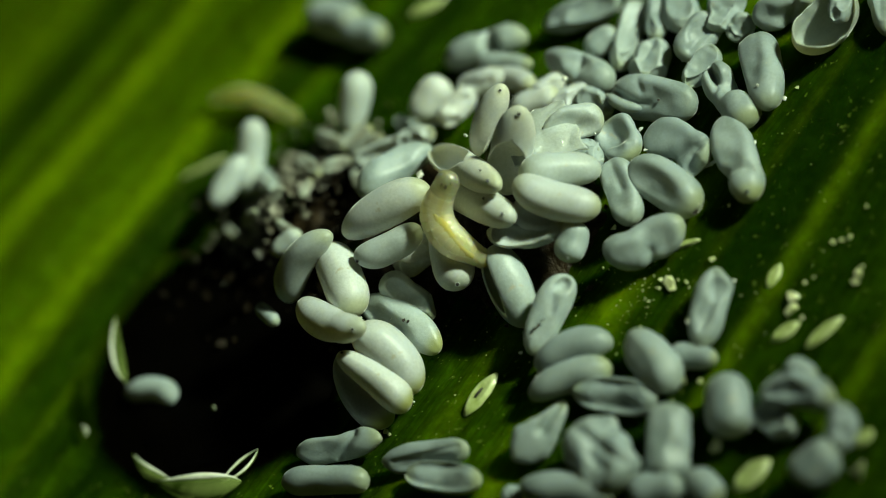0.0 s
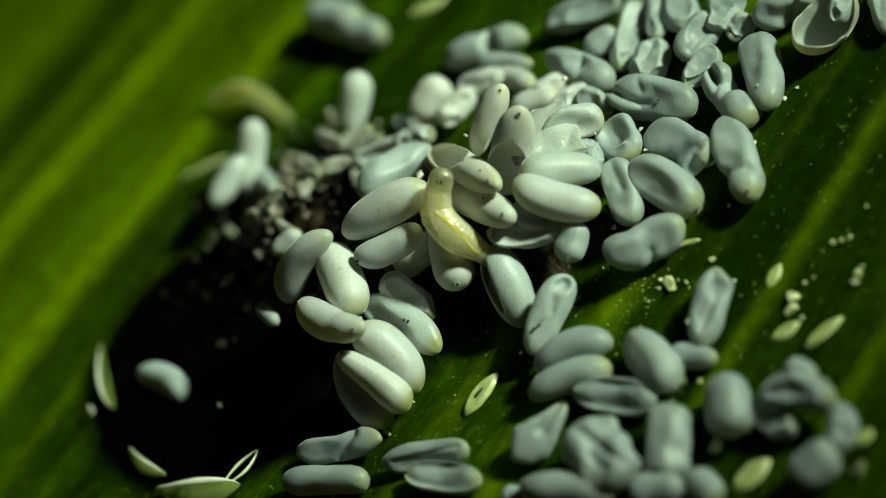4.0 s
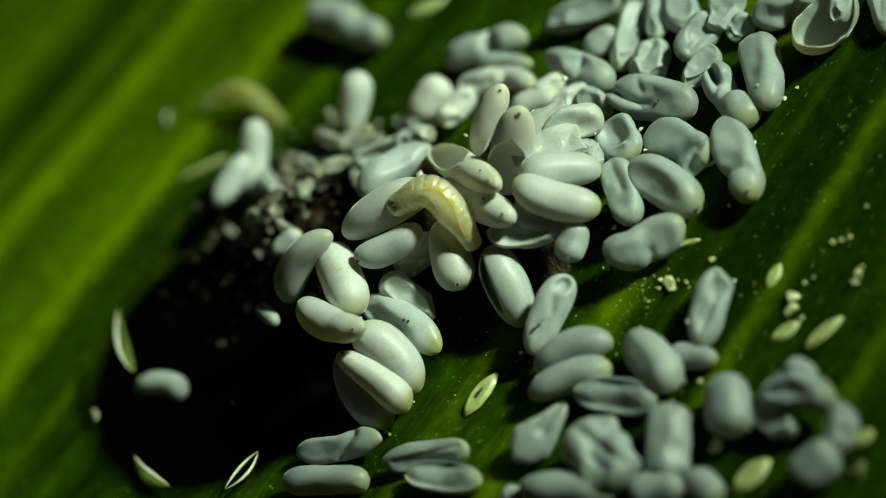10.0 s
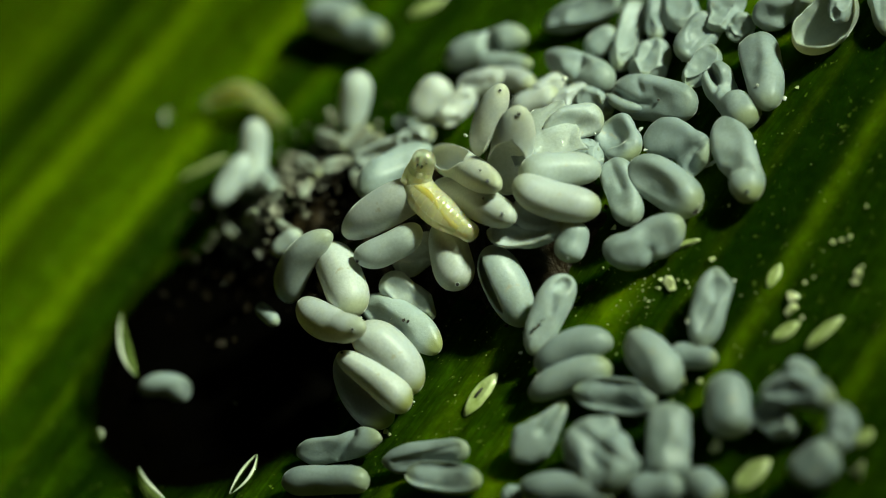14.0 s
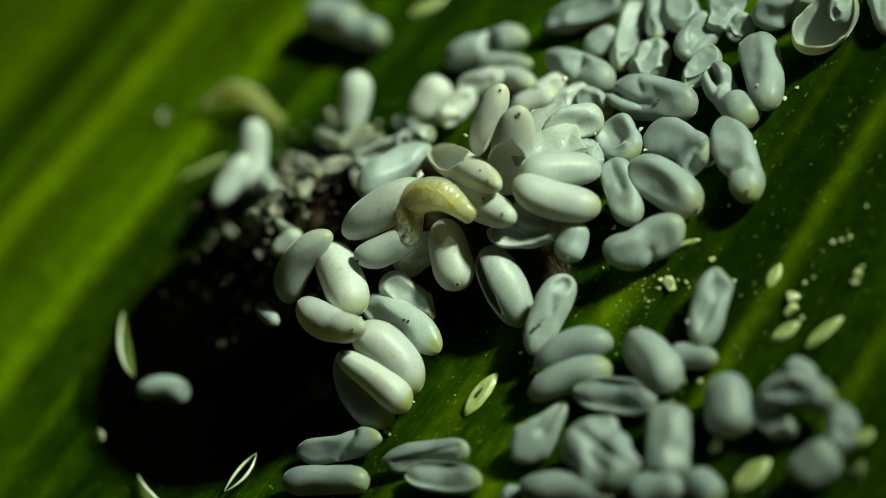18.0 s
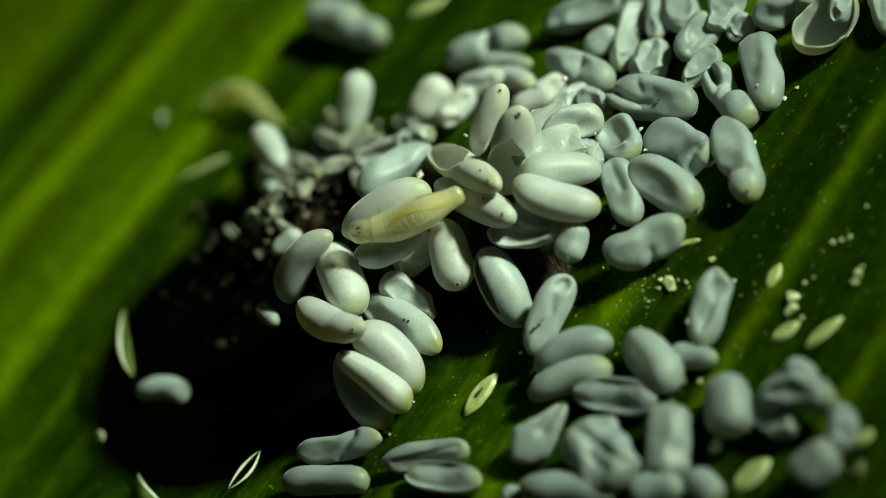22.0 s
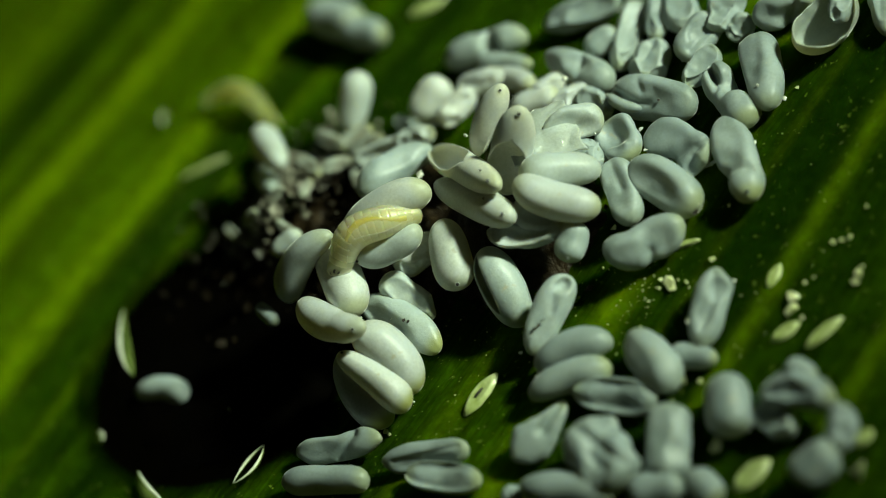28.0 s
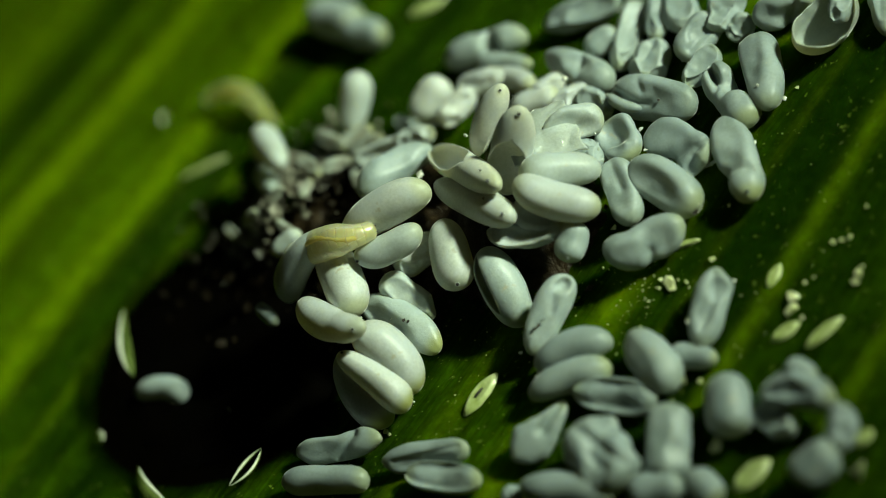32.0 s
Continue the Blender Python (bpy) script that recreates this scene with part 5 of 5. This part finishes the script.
def motions():
    body = []
    body.append((0, (0.645, -0.915, 1.864), (0.260, -0.905, 1.550), (0.162, -1.170, 1.253), (0.362, -1.486, 0.752)))
    body.append((1.5, (0.621, -0.880, 1.858), (0.260, -0.905, 1.550), (0.189, -1.189, 1.268), (0.401, -1.493, 0.772)))
    body.append((3, (0.633, -0.897, 1.861), (0.233, -0.894, 1.528), (0.211, -1.200, 1.281), (0.398, -1.464, 0.790)))
    body.append((4.5, (0.586, -0.667, 1.862), (0.310, -0.874, 1.603), (0.264, -1.193, 1.327), (0.397, -1.402, 0.830)))
    body.append((6, (0.535, -0.308, 1.745), (0.357, -0.872, 1.646), (0.328, -1.201, 1.375), (0.388, -1.366, 0.847)))
    body.append((8, (0.487, -0.277, 1.685), (0.347, -0.807, 1.565), (0.340, -1.146, 1.306), (0.388, -1.366, 0.847)))
    body.append((9, (0.043, -0.655, 1.658), (0.385, -0.708, 1.735), (0.434, -0.975, 1.397), (0.413, -1.372, 0.896)))
    body.append((10, (-0.082, -0.421, 1.662), (0.373, -0.687, 1.729), (0.428, -1.047, 1.390), (0.353, -1.323, 0.918)))
    body.append((11, (-0.046, -0.435, 1.634), (0.372, -0.659, 1.732), (0.439, -1.084, 1.413), (0.417, -1.348, 0.983)))
    body.append((12, (-0.050, -0.404, 1.665), (0.365, -0.721, 1.714), (0.473, -1.129, 1.446), (0.476, -1.375, 1.041)))
    body.append((13, (0.569, -0.466, 2.112), (0.273, -0.393, 1.645), (0.297, -0.804, 1.476), (0.422, -1.210, 1.128)))
    body.append((14, (0.586, -0.405, 1.977), (0.283, -0.384, 1.653), (0.301, -0.872, 1.481), (0.434, -1.240, 1.144)))
    body.append((15.3, (0.294, -0.641, 1.893), (0.198, -0.278, 1.578), (0.385, -0.765, 1.620), (0.482, -1.209, 1.229)))
    body.append((16.5, (-0.058, -0.961, 1.449), (0.106, -0.470, 1.544), (0.421, -0.709, 1.694), (0.508, -1.167, 1.301)))
    body.append((17, (-0.116, -0.898, 1.425), (0.116, -0.474, 1.566), (0.455, -0.752, 1.724), (0.520, -1.189, 1.309)))
    body.append((18, (-0.212, -0.745, 1.388), (0.094, -0.477, 1.565), (0.450, -0.848, 1.710), (0.594, -1.199, 1.374)))
    body.append((19, (-0.461, -0.633, 1.512), (-0.041, -0.441, 1.546), (0.393, -0.866, 1.769), (0.554, -1.236, 1.344)))
    body.append((20, (-0.687, -0.513, 1.633), (-0.163, -0.542, 1.647), (0.259, -0.844, 1.763), (0.711, -0.986, 1.599)))
    body.append((21, (-0.663, -0.543, 1.633), (-0.153, -0.629, 1.578), (0.279, -0.985, 1.764), (0.709, -0.977, 1.622)))
    body.append((22, (-0.733, -0.420, 1.739), (-0.334, -0.631, 1.620), (0.123, -0.878, 1.670), (0.689, -1.006, 1.617)))
    body.append((23, (-0.855, -0.072, 1.913), (-0.588, -0.537, 1.684), (-0.059, -0.660, 1.526), (0.513, -0.932, 1.521)))
    body.append((24, (-0.853, -0.094, 1.903), (-0.534, -0.533, 1.702), (-0.037, -0.677, 1.546), (0.449, -0.922, 1.472)))
    body.append((25, (-0.811, -0.092, 1.938), (-0.524, -0.526, 1.712), (-0.059, -0.660, 1.526), (0.479, -0.902, 1.503)))
    body.append((25.5, (-1.105, -0.250, 1.604), (-0.618, -0.471, 1.740), (-0.145, -0.553, 1.551), (0.424, -0.857, 1.468)))
    body.append((26.5, (-1.209, -0.285, 1.501), (-0.735, -0.403, 1.753), (-0.260, -0.541, 1.587), (0.294, -0.720, 1.371)))
    body.append((27.5, (-1.298, -0.364, 1.395), (-0.848, -0.357, 1.725), (-0.344, -0.495, 1.641), (0.194, -0.531, 1.274)))
    body.append((28, (-1.286, -0.379, 1.396), (-0.836, -0.370, 1.723), (-0.320, -0.509, 1.626), (0.184, -0.540, 1.265)))
    body.append((29, (-1.398, -0.208, 1.387), (-0.965, -0.262, 1.711), (-0.446, -0.476, 1.657), (0.136, -0.421, 1.204)))
    body.append((29.5, (-1.423, 0.403, 1.446), (-1.009, -0.243, 1.687), (-0.510, -0.490, 1.631), (0.041, -0.332, 1.199)))
    body.append((30, (-1.476, 0.561, 1.381), (-1.046, -0.196, 1.684), (-0.557, -0.471, 1.639), (-0.019, -0.311, 1.250)))
    body.append((31, (-1.620, 0.434, 1.298), (-1.150, -0.109, 1.634), (-0.720, -0.384, 1.658), (-0.224, -0.317, 1.325)))
    body.append((32, (-1.648, 0.521, 1.273), (-1.174, -0.072, 1.626), (-0.776, -0.363, 1.646), (-0.247, -0.321, 1.326)))
    crawl(segments, STEP, body)
    body = []
    body.append((0, (-0.418, 4.052, 0.006), (-0.695, 4.820, 0.107), (-1.048, 5.286, 0.077), (-1.520, 5.637, -0.037)))
    body.append((4.5, (-0.547, 4.146, 0.007), (-0.706, 4.931, 0.163), (-1.112, 5.368, 0.074), (-1.628, 5.466, -0.022)))
    body.append((6, (-0.614, 4.197, 0.008), (-0.731, 4.963, 0.163), (-1.155, 5.389, 0.073), (-1.693, 5.379, -0.013)))
    body.append((14, (-0.625, 4.177, 0.009), (-0.742, 4.943, 0.164), (-1.189, 5.365, 0.076), (-1.711, 5.300, -0.007)))
    body.append((22, (-0.679, 4.194, 0.010), (-0.769, 5.011, 0.162), (-1.214, 5.398, 0.074), (-1.719, 5.242, -0.003)))
    body.append((32, (-0.743, 4.192, 0.013), (-0.767, 4.975, 0.164), (-1.206, 5.456, 0.070), (-1.732, 5.173, 0.002)))
    crawl(far_segments, FAR_STEP, body)
    walk(pit_egg, [(0, mm(-4.486, 1.557, -0.051, -91.6, -64.2, -146.2)), (1, mm(-4.486, 1.557, -0.051, -91.6, -64.2, -146.2)), (1.4, mm(-4.232, 1.526, 0.110, -98.6, -78.7, -156.5)), (3.5, mm(-4.241, 1.500, 0.110, -99.9, -79.6, -156.0)), (4.6, mm(-4.309, 1.597, -0.048, -93.2, -70.1, -152.3)), (6, mm(-4.355, 1.563, -0.049, -91.9, -65.1, -147.2)), (9, mm(-4.340, 1.531, -0.048, -91.8, -64.5, -146.5)), (13, mm(-4.297, 1.436, -0.046, -91.6, -65.4, -147.9)), (19, mm(-4.347, 1.422, -0.047, -91.5, -63.2, -145.0)), (32, mm(-4.354, 1.430, -0.047, -91.5, -63.1, -144.9))])
    walk(left_egg, [(0, mm(-1.749, 3.325, 0.542, 93.7, -45.3, -72.0)), (8, mm(-1.749, 3.325, 0.542, 93.7, -45.3, -72.0)), (9, mm(-1.700, 3.286, 0.552, 93.0, -45.3, -71.0)), (21.2, mm(-1.700, 3.286, 0.552, 93.0, -45.3, -71.0)), (21.6, mm(-1.054, 3.650, 0.131, 21.8, -79.4, 65.7)), (32, mm(-1.054, 3.650, 0.131, 21.8, -79.4, 65.7))])
    walk(swung_egg, [(0, mm(-1.269, 3.480, 0.490, 132.0, -45.6, -85.3)), (8, mm(-1.269, 3.480, 0.490, 132.0, -45.6, -85.3)), (9, mm(-1.237, 3.431, 0.500, 131.2, -47.4, -82.7)), (21.2, mm(-1.238, 3.450, 0.498, 130.9, -48.8, -80.6)), (21.6, mm(-0.968, 3.019, 0.818, 38.7, -77.4, 45.3)), (32, mm(-0.968, 3.019, 0.818, 38.7, -77.4, 45.3))])
    walk(split_egg, [(0, mm(0.380, -1.820, 0.419, 162.8, -48.9, -88.9)), (10, mm(0.356, -1.797, 0.424, 164.1, -49.3, -88.8)), (19, mm(0.321, -1.770, 0.425, 166.2, -50.3, -88.7)), (23, mm(0.299, -1.758, 0.425, 166.4, -50.7, -88.5)), (32, mm(0.299, -1.758, 0.425, 166.4, -50.7, -88.5))])
    walk(blade, [(0, mm(-4.453, 2.127, 0.493, 0, -0.7, 69.1)), (1, mm(-4.453, 2.127, 0.493, 0, -0.7, 69.1)), (1.4, mm(-5.053, 2.349, -0.047, 0, -1.1, 70.3)), (3.5, mm(-5.053, 2.349, -0.047, 0, -1.1, 70.3)), (4.8, mm(-4.464, 2.236, 0.391, 0, -0.9, 72.1)), (6, mm(-4.433, 2.119, 0.490, 0, -0.6, 78.8)), (9, mm(-4.308, 2.225, 0.496, 0, -0.9, 73.0)), (13, mm(-4.315, 2.093, 0.501, 0, -0.5, 73.3)), (19, mm(-4.310, 2.116, 0.503, 0, -0.6, 68.4)), (32, mm(-4.300, 2.134, 0.504, 0, -0.7, 68.2))])
    walk(left_rim, [(0, mm(-5.129, 0.307, 0.088, 0, -3.2, -77.3)), (2, mm(-5.126, 0.495, 0.079, 0, -3.3, -80.5)), (6, mm(-5.145, 0.400, 0.083, 0, -3.2, -78.6)), (9, mm(-5.171, 0.267, 0.091, 0, -3.2, -81.8)), (12.4, mm(-5.166, 0.217, 0.093, 0, -3.2, -81.8)), (13.2, mm(-5.234, 0.060, 0.104, 0, -3.2, -88.4)), (19, mm(-5.337, -0.100, 0.114, 0, -3.0, -87.9)), (32, mm(-5.280, 0.011, 0.107, 0, -3.2, -88.8))])
    walk(low_rim, [(0, mm(-4.720, -0.516, 0.093, 0, -0.0, -48.6)), (6, mm(-4.823, -0.711, 0.098, 0, 0.3, -44.1)), (9, mm(-4.891, -1.093, 0.083, 0, 1.0, -40.7)), (12.3, mm(-4.897, -1.140, 0.082, 0, 0.9, -43.5)), (13.2, mm(-4.943, -1.407, 0.083, 0, 1.5, -40.1)), (32, mm(-4.967, -1.451, 0.085, 0, 1.6, -40.1))])
    walk(fork_rim, [(0, mm(-4.134, -0.801, 0.106, 0, 2.1, 4.6)), (6, mm(-4.147, -0.843, 0.107, 0, 2.1, 10.2)), (9, mm(-4.150, -0.867, 0.107, 0, 2.1, 11.5)), (13, mm(-4.166, -0.989, 0.108, 0, 2.1, 24.1)), (19, mm(-4.185, -0.913, 0.109, 0, 2.1, 16.0)), (21, mm(-4.193, -0.946, 0.109, 0, 2.1, 17.9)), (23, mm(-4.046, -0.898, 0.103, 0, 2.1, 15.8)), (28, mm(-4.024, -0.894, 0.103, 0, 2.1, 17.9)), (32, mm(-4.085, -0.896, 0.105, 0, 2.1, 16.1))])
    walk(bead, [(0, mm(-5.628, 1.834, 0.020, 0, -0.8, -99.7)), (2, mm(-5.261, 2.295, 0.021, 0, 0.8, -98.6)), (5, mm(-5.432, 2.001, 0.019, 0, -0.2, -95.8)), (6, mm(-5.403, 1.996, 0.019, 0, -0.2, -96.0)), (9, mm(-5.355, 2.027, 0.020, 0, -0.1, -100.2)), (13, mm(-5.462, 1.588, 0.026, 0, -1.4, -100.2)), (32, mm(-5.482, 1.531, 0.028, 0, -1.6, -100.8))])
    walk(far_bead, [(0, mm(-1.839, 6.130, -0.357, 0, 4.8, 52.1)), (6, mm(-1.837, 6.069, -0.301, 0, 4.8, 52.1)), (9, mm(-1.831, 5.826, -0.078, 0, 4.7, 52.1)), (20, mm(-1.877, 5.865, -0.031, 0, 5.0, 57.4)), (32, mm(-1.898, 5.782, 0.027, 0, 5.2, 66.2))])
    walk(speck, [(0, mm(-3.933, 0.441, 0.077, 0, -1.8, -92.5)), (6, mm(-3.802, 0.374, 0.078, 0, -1.4, -92.6)), (13, mm(-3.653, 0.229, 0.081, 0, -1.0, -92.7)), (19, mm(-3.742, 0.217, 0.082, 0, -1.2, -92.7)), (32, mm(-3.787, 0.211, 0.082, 0, -1.3, -92.6))])


motions()
